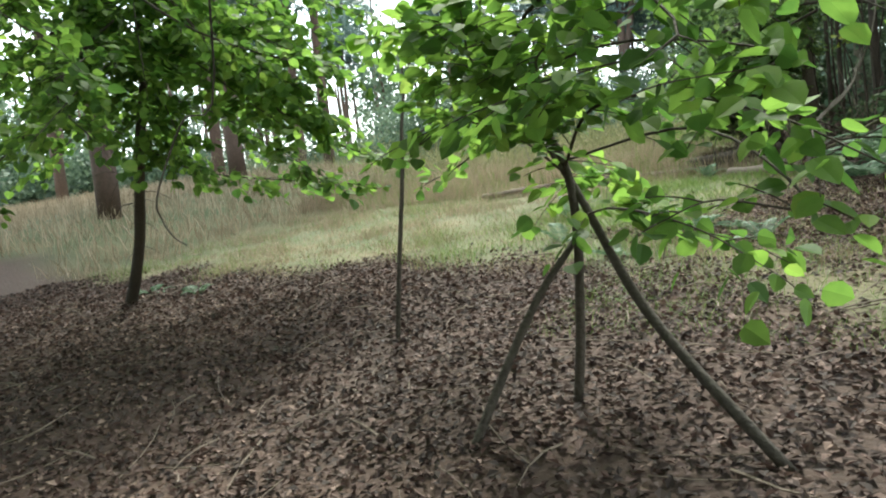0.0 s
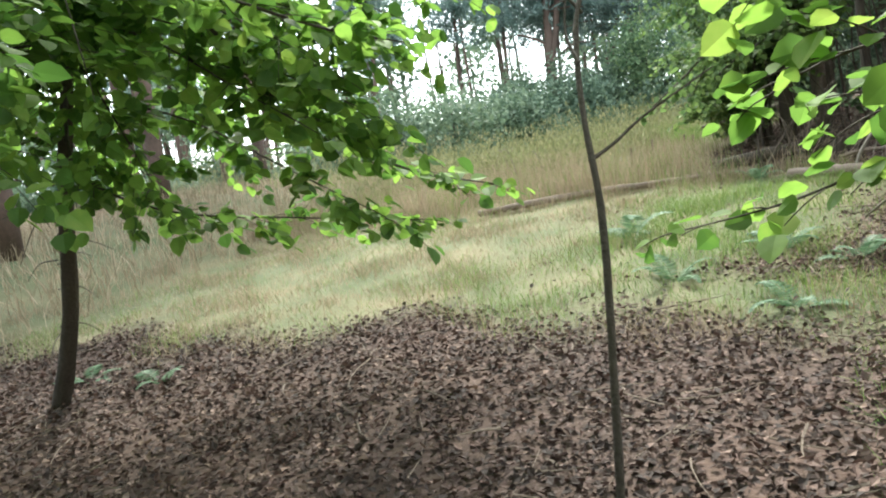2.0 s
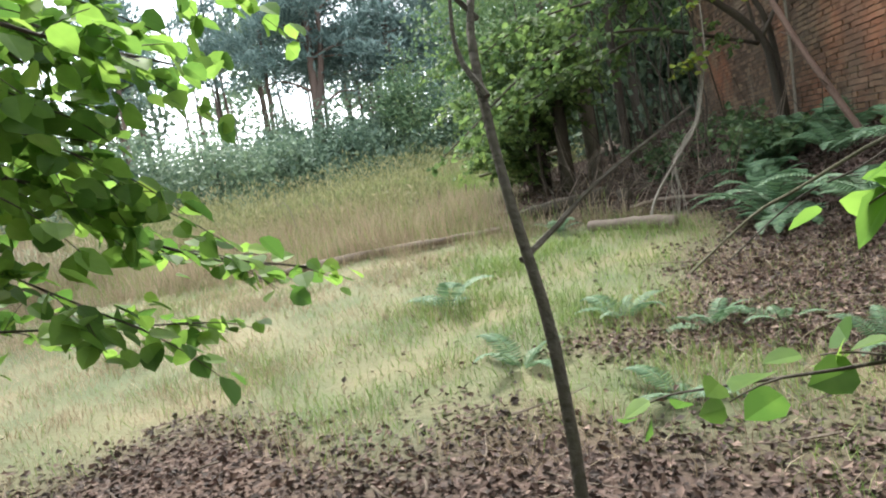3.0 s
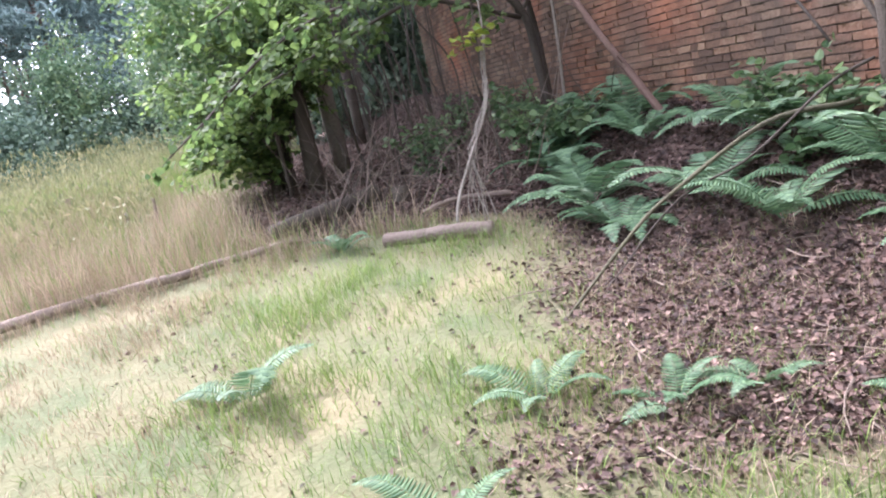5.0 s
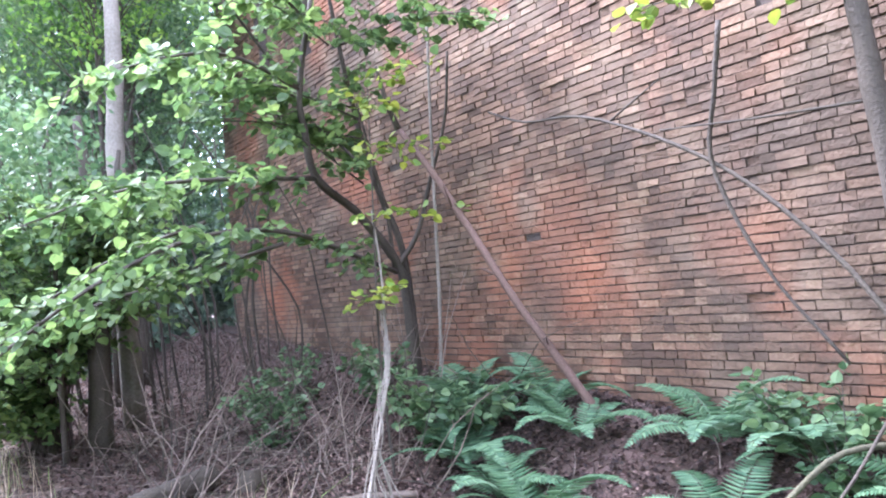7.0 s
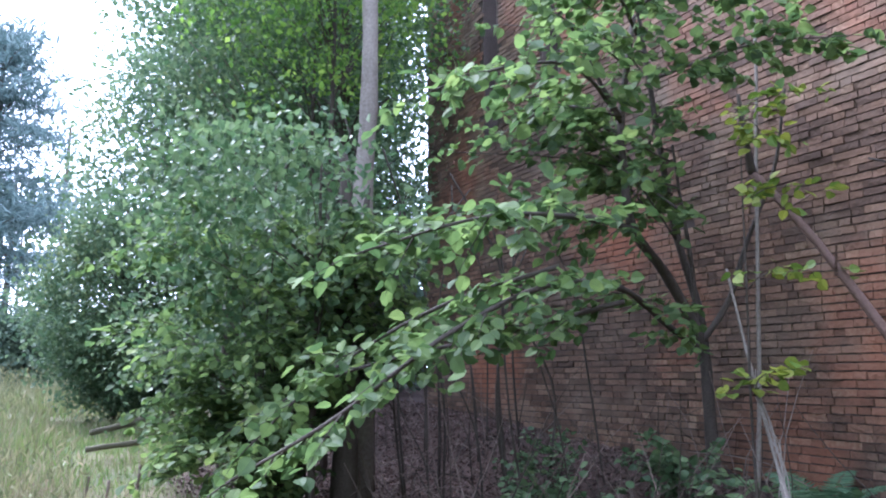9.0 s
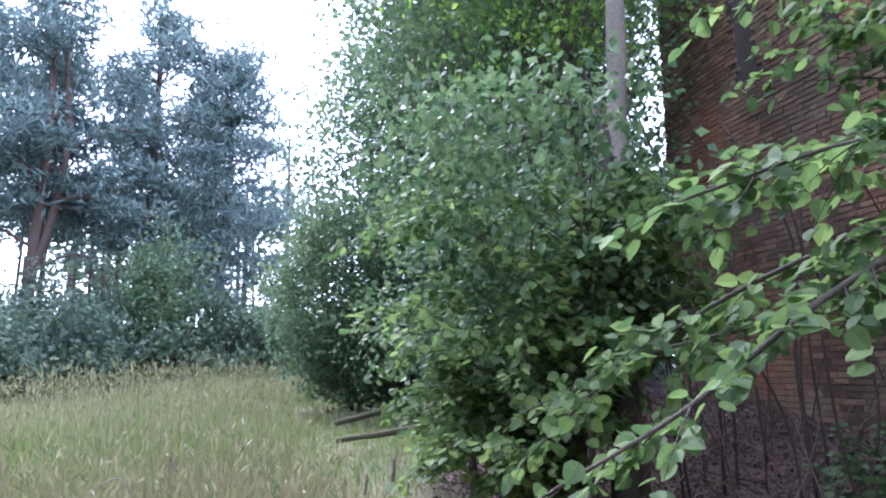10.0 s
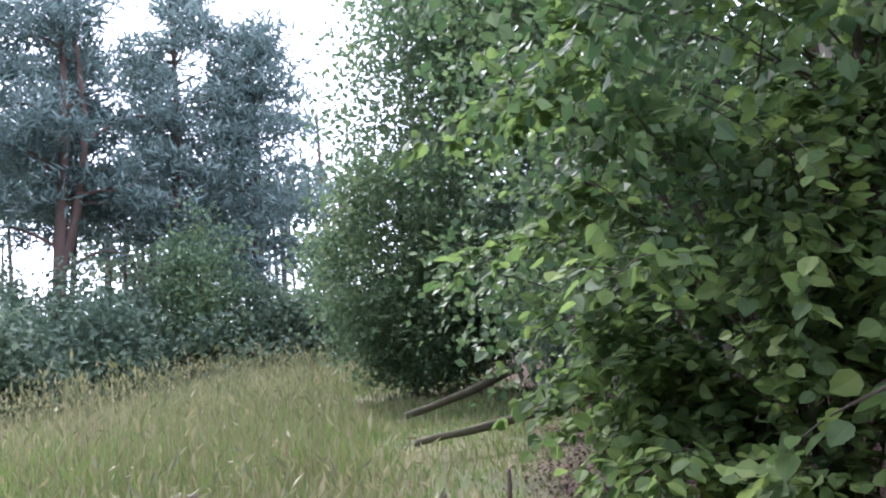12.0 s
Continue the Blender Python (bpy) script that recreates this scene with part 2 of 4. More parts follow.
def litter_at(x, y):
    """How far the ground is covered with fallen leaves: 1 under the trees, 0 in the meadow."""
    x, y = np.asarray(x, float), np.asarray(y, float)
    wave = 0.35 * np.sin(1.9 * x + 0.7) + 0.25 * np.sin(3.7 * x + 1.3 * y)
    first = 1 - ease(-0.5, 0.7, y - (4.6 - 1.7 * ease(-0.8, 1.2, x)) - wave)
    second = ease(-0.5, 0.6, x - np.interp(y, (4, 5.5, 9.4, 10.5, 13, 16.5, 18.5, 21, 40), (1.2, -0.4, 1.3, -1.0, -1.3, -1.1, -0.5, 0.6, 2.5)) - 0.5 * wave)
    return np.clip(np.maximum(first, second * ease(2.5, 5.0, y)), 0, 1)


def grid(xs, ys):
    g = Geo()
    x, y = np.meshgrid(xs, ys, indexing="ij")
    a, b = len(xs), len(ys)
    i, j = np.meshgrid(np.arange(a - 1), np.arange(b - 1), indexing="ij")
    q = np.stack((i * b + j, (i + 1) * b + j, (i + 1) * b + j + 1, i * b + j + 1), -1).reshape(-1, 4)
    g.add(np.stack((x, y, ground_z(x, y)), -1), [q])
    return g


def ground_material():
    """Leaf mould under the trees, turf in the meadow; the border follows a vertex value laid with the ground."""
    m = shade("ground", (0.035, 0.022, 0.017), (0.12, 0.075, 0.058), 3.0, 0.95, 0.9, third=(0.22, 0.16, 0.13))
    n, k = m.node_tree.nodes, m.node_tree.links
    b = n["Principled BSDF"]
    base = b.inputs["Base Color"].links[0].from_socket
    geo = n.new("ShaderNodeNewGeometry")
    t = n.new("ShaderNodeTexNoise")
    t.inputs["Scale"].default_value, t.inputs["Detail"].default_value = 1.2, 8
    k.new(geo.outputs["Position"], t.inputs["Vector"])
    turf = n.new("ShaderNodeValToRGB")
    turf.color_ramp.elements[0].position, turf.color_ramp.elements[0].color = 0.35, (0.075, 0.095, 0.04, 1)
    turf.color_ramp.elements[1].position, turf.color_ramp.elements[1].color = 0.65, (0.16, 0.14, 0.075, 1)
    k.new(t.outputs[0], turf.inputs[0])
    at = n.new("ShaderNodeAttribute")
    at.attribute_name = "litter"
    x = n.new("ShaderNodeMixRGB")
    k.new(at.outputs["Fac"], x.inputs[0])
    k.new(turf.outputs[0], x.inputs[1])
    k.new(base, x.inputs[2])
    k.new(x.outputs[0], b.inputs["Base Color"])
    return m


def steps(*runs):
    return np.unique(np.concatenate([np.arange(a, b + 1e-6, s) for a, b, s in runs]).round(4))


ground = part("ground", grid(steps((-900, -100, 100), (-100, -20, 5), (-20, -8, 1), (-8, 5, 0.14), (5, 20, 1), (20, 100, 5), (100, 900, 100)), steps((-60, -6, 3), (-6, 22, 0.14), (22, 60, 1), (60, 100, 10), (100, 1000, 100))), ground_material(), smooth=True)
tagged(ground, "uneven woodland ground, leaf mould giving way to meadow turf", "ground", kind="structure")
co = np.empty(len(ground.data.vertices) * 3)
ground.data.vertices.foreach_get("co", co)
co = co.reshape(-1, 3)
ground.data.attributes.new("litter", "FLOAT", "POINT").data.foreach_set("value", litter_at(co[:, 0], co[:, 1]))


def scatter(n, x0, x1, y0, y1, keep):
    x, y = rng.uniform(x0, x1, n), rng.uniform(y0, y1, n)
    ok = rng.random(n) < keep(x, y)
    return x[ok], y[ok]


def blades(geo, x, y, height, width, lean=0.35):
    """Grass blades: bent, tapering strips."""
    n = len(x)
    z = ground_z(x, y) - 0.01
    h = height * rng.uniform(0.5, 1.25, n)
    a, s = rng.uniform(0, 2 * np.pi, n), rng.uniform(0, 2 * np.pi, n)
    b = np.stack((np.cos(a), np.sin(a), np.zeros(n)), 1) * (h * np.abs(rng.normal(0, lean, n)))[:, None]
    w = np.stack((np.cos(s), np.sin(s), np.zeros(n)), 1) * (width * rng.uniform(0.7, 1.3, n))[:, None] / 2
    p = np.stack((x, y, z), 1)
    up = np.stack((np.zeros(n), np.zeros(n), h), 1)
    v = np.stack((p - w, p + w, p + up * 0.55 + b * 0.35 - w * 0.8, p + up * 0.55 + b * 0.35 + w * 0.8, p + up * 0.97 + b), 1)
    k = (np.arange(n) * 5)[:, None]
    geo.add(v, [np.array((0, 1, 3, 2)) + k, np.array((2, 3, 4)) + k])


def meadow(x, y):
    return (1 - litter_at(x, y)) ** 1.5


def greenness(x, y):
    """Where the grass is fresh: between the first trees and the log, and along the wood's edge."""
    g = np.exp(-((x + 0.6) ** 2 / 2.2 + (y - 6.2) ** 2 / 6)) + np.exp(-((x + 0.8) ** 2 / 1.2 + (y - 8.3) ** 2 / 1.0)) + np.exp(-((x + 1.4) ** 2 / 0.7 + (y - 19) ** 2 / 14)) + 0.6 * np.exp(-((x + 5.5) ** 2 / 2 + (y - 4) ** 2 / 1.5))
    return np.clip(g + 0.25 * np.sin(1.3 * x + 2) * np.sin(0.9 * y), 0, 1)


# ---- brick wall ----
WALL_X, COURSE, LONG = 3.1, 0.072, 0.225
WALL_Y0, WALL_Y1, WALL_Z0 = 3.5, 18.38, -0.2
SLOTS = ((14.67, 14.99), (16.15, 16.52))
SILL_Z, TOP_Z = 5.4, 9.6
HOLES = ((10.3, 2.16), (14.6, 2.25), (9.29, 0.58), (12.6, 3.3), (7.7, 3.6))


def box(geo, lo, hi):
    (a, b, c), (d, e, f) = lo, hi
    v = [(a, b, c), (d, b, c), (d, e, c), (a, e, c), (a, b, f), (d, b, f), (d, e, f), (a, e, f)]
    geo.add(v, [np.array([(0, 3, 2, 1), (4, 5, 6, 7), (0, 1, 5, 4), (1, 2, 6, 5), (2, 3, 7, 6), (3, 0, 4, 7)])])


core = Geo()
box(core, (WALL_X + 0.02, WALL_Y0, WALL_Z0), (WALL_X + 0.75, WALL_Y1 - 0.02, SILL_Z))
for a, b in ((WALL_Y0, SLOTS[0][0]), (SLOTS[0][1], SLOTS[1][0]), (SLOTS[1][1], WALL_Y1 - 0.02)):
    box(core, (WALL_X + 0.02, a, SILL_Z), (WALL_X + 0.75, b, TOP_Z))
wall = tagged(part("wall_east", core, MORTAR), "tall old red brick wall with raked joints and soot stains", "wall", kind="structure")


def brick_corners(y0, y1, z0, z1, x):
    """Five faces of one laid brick, its arrises a little broken."""
    j = rng.normal(0, 0.0025, (8, 3))
    back = WALL_X + 0.03
    v = np.array([(x, y0, z0), (x, y1, z0), (x, y1, z1), (x, y0, z1), (back, y0, z0), (back, y1, z0), (back, y1, z1), (back, y0, z1)]) + j
    return v, [np.array([(0, 3, 2, 1), (0, 1, 5, 4), (3, 7, 6, 2), (0, 4, 7, 3), (1, 2, 6, 5)])]


bricks, singles = Geo(), []
course = 0
z = WALL_Z0
while z < TOP_Z:
    y = WALL_Y0 - (course % 2) * LONG / 2 - rng.uniform(0, 0.06)
    unit_no = 0
    while y < WALL_Y1:
        unit_no += 1
        head = (unit_no % 2 == 0) if rng.random() < 0.8 else rng.random() < 0.4
        step = (LONG / 2 if head else LONG) * rng.uniform(0.97, 1.03)
        y0, y1 = max(y, WALL_Y0) + 0.003, min(y + step, WALL_Y1) - 0.003
        mid, y = y + step / 2, y + step
        if y1 - y0 < 0.04 or (z > SILL_Z and any(a - 0.05 < mid < b + 0.05 for a, b in SLOTS)):
            continue
        if any(abs(mid - a) < 0.1 and abs(z + 0.035 - b) < 0.045 for a, b in HOLES):
            continue
        x = WALL_X + rng.normal(0, 0.003) + (rng.uniform(0.004, 0.012) if rng.random() < 0.06 else 0)
        if len(singles) < 300 and 7.3 < mid < 10.6 and 1.0 < z < 3.2:
            singles.append((y0, y1, z, x))
        else:
            bricks.add(*brick_corners(y0, y1, z + 0.006, z + COURSE - 0.007, x))
    z += COURSE
    course += 1
# the far end of the wall shows its own courses
for k in range(int((TOP_Z - WALL_Z0) / COURSE)):
    for a in (0.0, 0.25, 0.5):
        z0 = WALL_Z0 + k * COURSE
        box(bricks, (WALL_X + a + 0.035 + 0.06 * (k % 2), WALL_Y1 - 0.05, z0 + 0.006), (WALL_X + a + 0.27 - 0.06 * (k % 2), WALL_Y1 + rng.normal(0.002, 0.003), z0 + COURSE - 0.007))
tagged(part("brickwork", bricks, BRICK, wall), kind="stuff")

# ---- leaf litter, twigs and grass ----
near_litter = Geo()
for n, x0, x1, y0, y1 in ((95000, -8, 3.2, -1.0, 5.5), (75000, -2.5, 3.1, 5, 12), (40000, -2.5, 3.1, 12, 20)):
    x, y = scatter(n, x0, x1, y0, y1, lambda x, y: 0.015 + 0.985 * litter_at(x, y))
    p = np.stack((x, y, ground_z(x, y) + rng.uniform(0.004, 0.035, len(x))), 1)
    leaves(near_litter, p, rng.normal(0, 1, p.shape) * (1, 1, 0.35), rng.normal(0, 0.5, p.shape) + (0, 0, 1), rng.uniform(0.02, 0.058, len(p)), SMALL * (1, 1, 2.0), SMALL_F)
tagged(part("leaf_litter", near_litter, LITTER), "brown fallen leaves lying thick under the trees", "leaf litter", kind="stuff")

twig = Geo()
x, y = scatter(1800, -7, 3, -0.5, 18, lambda x, y: 0.9 * litter_at(x, y))
for a, b in zip(x, y):
    t, length = rng.uniform(0, 2 * np.pi), rng.uniform(0.12, 0.6)
    q = np.array([(a + s * length * np.cos(t + 0.3 * s), b + s * length * np.sin(t + 0.3 * s)) for s in (0, 0.5, 1)])
    h = ground_z(q[:, 0], q[:, 1]) + rng.uniform(0.01, 0.05, 3)
    tube(twig, np.column_stack((q, h)), rng.uniform(0.003, 0.008), 0.002, 4, 4)
tagged(part("fallen_twigs", twig, DEADWOOD), "thin grey-brown fallen twigs on the leaf litter", "twigs", kind="stuff")

def tuftiness(x, y):
    """Clumps and thin places in the sward."""
    return np.clip(0.55 + 0.45 * np.sin(2.3 * x + 1.1 * np.sin(1.7 * y)) * np.sin(2.9 * y + 0.8 * np.sin(2.1 * x)) + 0.2 * np.sin(7 * x) * np.sin(6 * y), 0.3, 1.2)


def low(x, y):
    """The grass stays short along the copse, where the fallen trunks lie."""
    return 1 - 0.72 * ease(-3.1, -2.0, x) * ease(12, 14.5, y) * ease(28, 25, y)


green, straw, pale = Geo(), Geo(), Geo()
x, y = scatter(150000, -8, 1.6, 3.0, 11, lambda x, y: meadow(x, y) * (0.12 + 0.88 * greenness(x, y)) * tuftiness(x, y))
blades(green, x, y, np.where(y < 9.6, 0.11, 0.17) * (0.5 + tuftiness(x, y)), 0.0045, 0.75)
x, y = scatter(150000, -9, 1.6, 3.4, 11, lambda x, y: 0.75 * meadow(x, y) ** 0.5 * (1 - 0.92 * greenness(x, y)) * tuftiness(x, y))
blades(pale, x, y, np.where(y < 9.6, 0.085, 0.2) * (0.5 + tuftiness(x, y)), 0.0045, 0.95)
x, y = scatter(85000, -9, 0.5, 10, 24, lambda x, y: meadow(x, y) * (0.25 + 0.75 * np.maximum(greenness(x, y), 0.7 * ease(12.5, 17, y))))
blades(green, x, y, low(x, y) * 0.42 * (0.6 + 0.6 * tuftiness(x, y)), 0.0065, 0.5)
x, y = scatter(110000, -9, 0.5, 10, 24, lambda x, y: meadow(x, y) * (1 - 0.6 * greenness(x, y)) * tuftiness(x, y) * (0.4 + 0.6 * ease(18, 12.5, y)))
blades(pale, x, y, low(x, y) * 0.5 * (0.6 + 0.6 * tuftiness(x, y)), 0.006, 0.45)
x, y = scatter(50000, -34, 2, 20, 48, meadow)
blades(straw, x, y, low(x, y) * 0.62 * (0.6 + 0.6 * tuftiness(x, y)), 0.02, 0.4)
x, y = scatter(26000, -26, -8, 2, 22, meadow)
blades(pale, x, y, 0.4, 0.014, 0.6)
x, y = scatter(26000, -26, 2, 16, 46, meadow)
blades(green, x, y, low(x, y) * 0.5, 0.018, 0.4)
x, y = scatter(26000, -1.2, 2.2, 4.4, 8.2, lambda x, y: 0.5 * litter_at(x, y) * tuftiness(y, x) * ease(8.2, 6.0, y))
blades(green, x, y, 0.07, 0.004, 1.0)
x, y = scatter(26000, -1.2, 2.2, 4.0, 8.6, lambda x, y: 0.5 * litter_at(x, y) * tuftiness(x, y) * ease(8.6, 6.5, y))
blades(pale, x, y, 0.09, 0.004, 1.3)
x, y = scatter(9000, 0.0, 2.4, 2.2, 4.5, lambda x, y: 0.5 * tuftiness(y, x))
blades(green, x, y, 0.08, 0.004, 1.2)
tagged(part("green_grass", green, GRASS), "fresh green grass along the meadow's edge", "grass", kind="stuff")
tagged(part("meadow_grass", straw, STRAW), "tall sun-bleached meadow grass", "grass", kind="stuff")
tagged(part("bleached_grass", pale, PALE_STRAW), "dry straw-coloured grass of the meadow beside the trees", "grass", kind="stuff")
heads = Geo()
x, y = scatter(26000, -18, -1.0, 14, 36, lambda x, y: meadow(x, y) * tuftiness(0.4 * x, 0.4 * y) * (low(x, y) > 0.8))
h = ground_z(x, y) + rng.uniform(0.45, 1.15, len(x)) * (0.6 + 0.5 * tuftiness(0.5 * x, 0.5 * y))
xn, yn = scatter(7000, -9, -2.4, 11.5, 16, lambda x, y: meadow(x, y) * tuftiness(0.6 * x, 0.6 * y))
x, y, h = np.append(x, xn), np.append(y, yn), np.append(h, ground_z(xn, yn) + rng.uniform(0.3, 0.75, len(xn)))
p = np.stack((x, y, h), 1)
leaves(heads, p, rng.normal(0, 0.45, p.shape) + (0, 0, 1), rng.normal(0, 1, p.shape), rng.uniform(0.07, 0.13, len(p)), SMALL * (1, 0.35, 1), SMALL_F)
blades(heads, x, y, h - ground_z(x, y), 0.004, 0.1)
tagged(part("grass_seed_heads", heads, STRAW), "pale feathery seed heads above the meadow", "grass", kind="stuff")


# ---- young lime trees at the start ----
def sapling(name, base, trunk, r0, r1, label, category="tree", bark=BARK, group=""):
    """A young tree: an empty at its foot, and its stem; boughs and leaves are added to it."""
    root = thing(name, base, label, category, group)
    g = Geo()
    tube(g, np.asarray(trunk) - np.asarray(base), r0, r1, 8)
    part("trunk", g, bark, root, smooth=True)
    return root


def boughs(root, sprays, material, bark=BARK, label=""):
    """Leafy boughs on a tree; each spray is its points, radii, number of twigs, reach and leaf size."""
    o = np.array(root.location)
    for pts, r0, twigs, reach, size in sprays:
        wood, leaf = Geo(), Geo()
        spray(wood, leaf, np.asarray(pts, float) - o, r0, r0 * 0.3, twigs, reach, size)
        b = part("bough", wood, bark, root, smooth=True)
        part("foliage", leaf, material, b, label)


def on_ground(x, y):
    return (x, y, float(ground_z(x, y)) - 0.03)


lime_a = sapling("lime_tree", on_ground(-4.95, 3.15), [(-4.95, 3.15, -0.5), (-4.64, 3.17, 0.2), (-4.4, 3.17, 1.1), (-4.2, 3.2, 1.85), (-4.0, 3.1, 2.9), (-3.9, 3.0, 3.9)], 0.065, 0.025, "young lime tree with a slim dark trunk and wide layered boughs", group="young lime trees")
boughs(lime_a, [
    ([(-4.0, 3.1, 2.9), (-3.0, 2.6, 2.2), (-2.5, 2.8, 1.45), (-2.4, 3.3, 1.05), (-2.15, 3.7, 0.78), (-1.75, 3.95, 0.62)], 0.016, 34, 0.42, 0.095),
    ([(-4.25, 3.2, 1.7), (-3.8, 2.8, 1.1), (-3.4, 3.0, 0.78), (-2.8, 3.5, 0.6), (-2.15, 3.75, 0.48)], 0.012, 36, 0.4, 0.09),
    ([(-4.0, 3.1, 2.9), (-3.2, 2.4, 2.3), (-2.4, 2.3, 1.75), (-2.05, 2.8, 1.5), (-1.85, 3.3, 1.42)], 0.014, 24, 0.3, 0.095),
    ([(-4.1, 3.1, 2.4), (-3.6, 2.2, 1.8), (-3.2, 1.7, 1.35), (-2.7, 1.6, 1.0)], 0.013, 20, 0.5, 0.09),
    ([(-4.2, 3.2, 2.0), (-4.6, 2.5, 1.5), (-4.7, 1.9, 1.0), (-4.4, 1.5, 0.75)], 0.013, 20, 0.5, 0.09),
    ([(-4.1, 3.2, 2.6), (-4.0, 3.8, 2.0), (-3.6, 4.2, 1.5), (-3.0, 4.4, 1.2)], 0.012, 18, 0.55, 0.09),
    ([(-3.9, 3.0, 3.6), (-3.2, 3.2, 2.9), (-2.6, 3.6, 2.3), (-2.0, 4.0, 1.9)], 0.012, 18, 0.6, 0.095),
    ([(-4.2, 3.2, 2.2), (-4.9, 3.4, 1.9), (-5.4, 3.2, 1.4), (-5.8, 2.8, 1.0)], 0.012, 18, 0.55, 0.09),
    ([(-3.9, 3.0, 3.8), (-2.9, 2.0, 3.0), (-2.4, 1.9, 2.3), (-2.0, 2.1, 1.95)], 0.012, 24, 0.6, 0.095),
    ([(-3.9, 3.0, 3.5), (-3.6, 1.8, 2.7), (-3.0, 1.2, 2.0), (-2.3, 1.2, 1.5)], 0.012, 24, 0.6, 0.095),
    ([(-4.1, 3.1, 3.0), (-4.7, 2.2, 2.4), (-5.0, 1.4, 1.9), (-4.8, 0.8, 1.5)], 0.012, 22, 0.6, 0.095),
    ([(-4.0, 3.1, 3.2), (-3.4, 3.6, 2.5), (-2.8, 3.4, 1.9), (-2.3, 3.2, 1.5)], 0.012, 22, 0.5, 0.09),
], LIME, label="broad bright green lime leaves")
LAYERED = ((-2.0, 3.2, 1.47), (-2.1, 3.05, 1.28), (-2.05, 3.5, 1.42), (-2.05, 3.1, 1.12), (-2.15, 2.8, 1.03), (-2.05, 3.4, 0.96), (-2.2, 2.85, 1.43), (-2.1, 3.75, 1.66), (-2.1, 3.2, 0.57))
layers = []
for k in range(26):
    tip = np.array((rng.uniform(-6.3, -2.2), rng.uniform(1.0, 4.3), rng.uniform(0.85, 2.7)))
    s = min(3.8, tip[2] + rng.uniform(0.5, 1.3))
    foot = np.array((np.interp(s, (0, 1.1, 1.85, 2.9, 3.9), (-4.7, -4.4, -4.2, -4.0, -3.9)), 3.1, s))
    layers.append(([foot, foot * 0.6 + tip * 0.4 + (0, 0, 0.12), foot * 0.2 + tip * 0.8 + (0, 0, 0.05), tip], 0.009, 16, 0.5, 0.09))
for tip in LAYERED:
    foot = np.array((-4.05, 3.1, min(3.8, tip[2] + 1.0)))
    tip = np.array(tip)
    layers.append(([foot, foot * 0.6 + tip * 0.4 + (0, 0, 0.12), foot * 0.25 + tip * 0.75 + (0, 0, 0.05), tip], 0.009, 22, 0.42, 0.1))
boughs(lime_a, layers, LIME, label="broad bright green lime leaves")
dead = Geo()
for k in range(14):
    s = rng.uniform(0.2, 0.85)
    p = np.array((0.05 + 0.5 * s, 0.02, 0.1 + 1.9 * s))
    d = unit(np.array((rng.normal(0, 1), rng.normal(0, 1), rng.normal(0.1, 0.3))))
    tube(dead, [p, p + d * 0.22, p + d * 0.4 + (0, 0, -0.1)], 0.006, 0.002, 4)
tagged(part("dead_twigs", dead, BARK, lime_a), kind="stuff")

lime_b = sapling("lime_tree", on_ground(-0.76, 2.13), [(-0.76, 2.13, -0.55), (-0.74, 2.24, 0.0), (-0.74, 2.38, 0.5), (-0.79, 2.52, 0.85), (-0.82, 2.7, 1.18), (-0.8, 2.85, 1.45), (-0.85, 3.0, 2.0)], 0.016, 0.008, "slender lime sapling with a bare bent stem and a side twig", group="young lime trees")
for pts in ([(-0.78, 2.47, 0.69), (-0.7, 2.55, 0.74), (-0.59, 2.6, 0.82), (-0.35, 2.7, 0.95)], [(-0.8, 2.75, 1.25), (-0.9, 2.8, 1.4), (-1.0, 2.9, 1.6)], [(-0.8, 2.6, 1.05), (-0.86, 2.7, 1.2), (-0.84, 2.85, 1.5)]):
    g = Geo()
    tube(g, np.asarray(pts) - np.array(lime_b.location), 0.009, 0.003, 5)
    part("side_twig", g, BARK, lime_b)

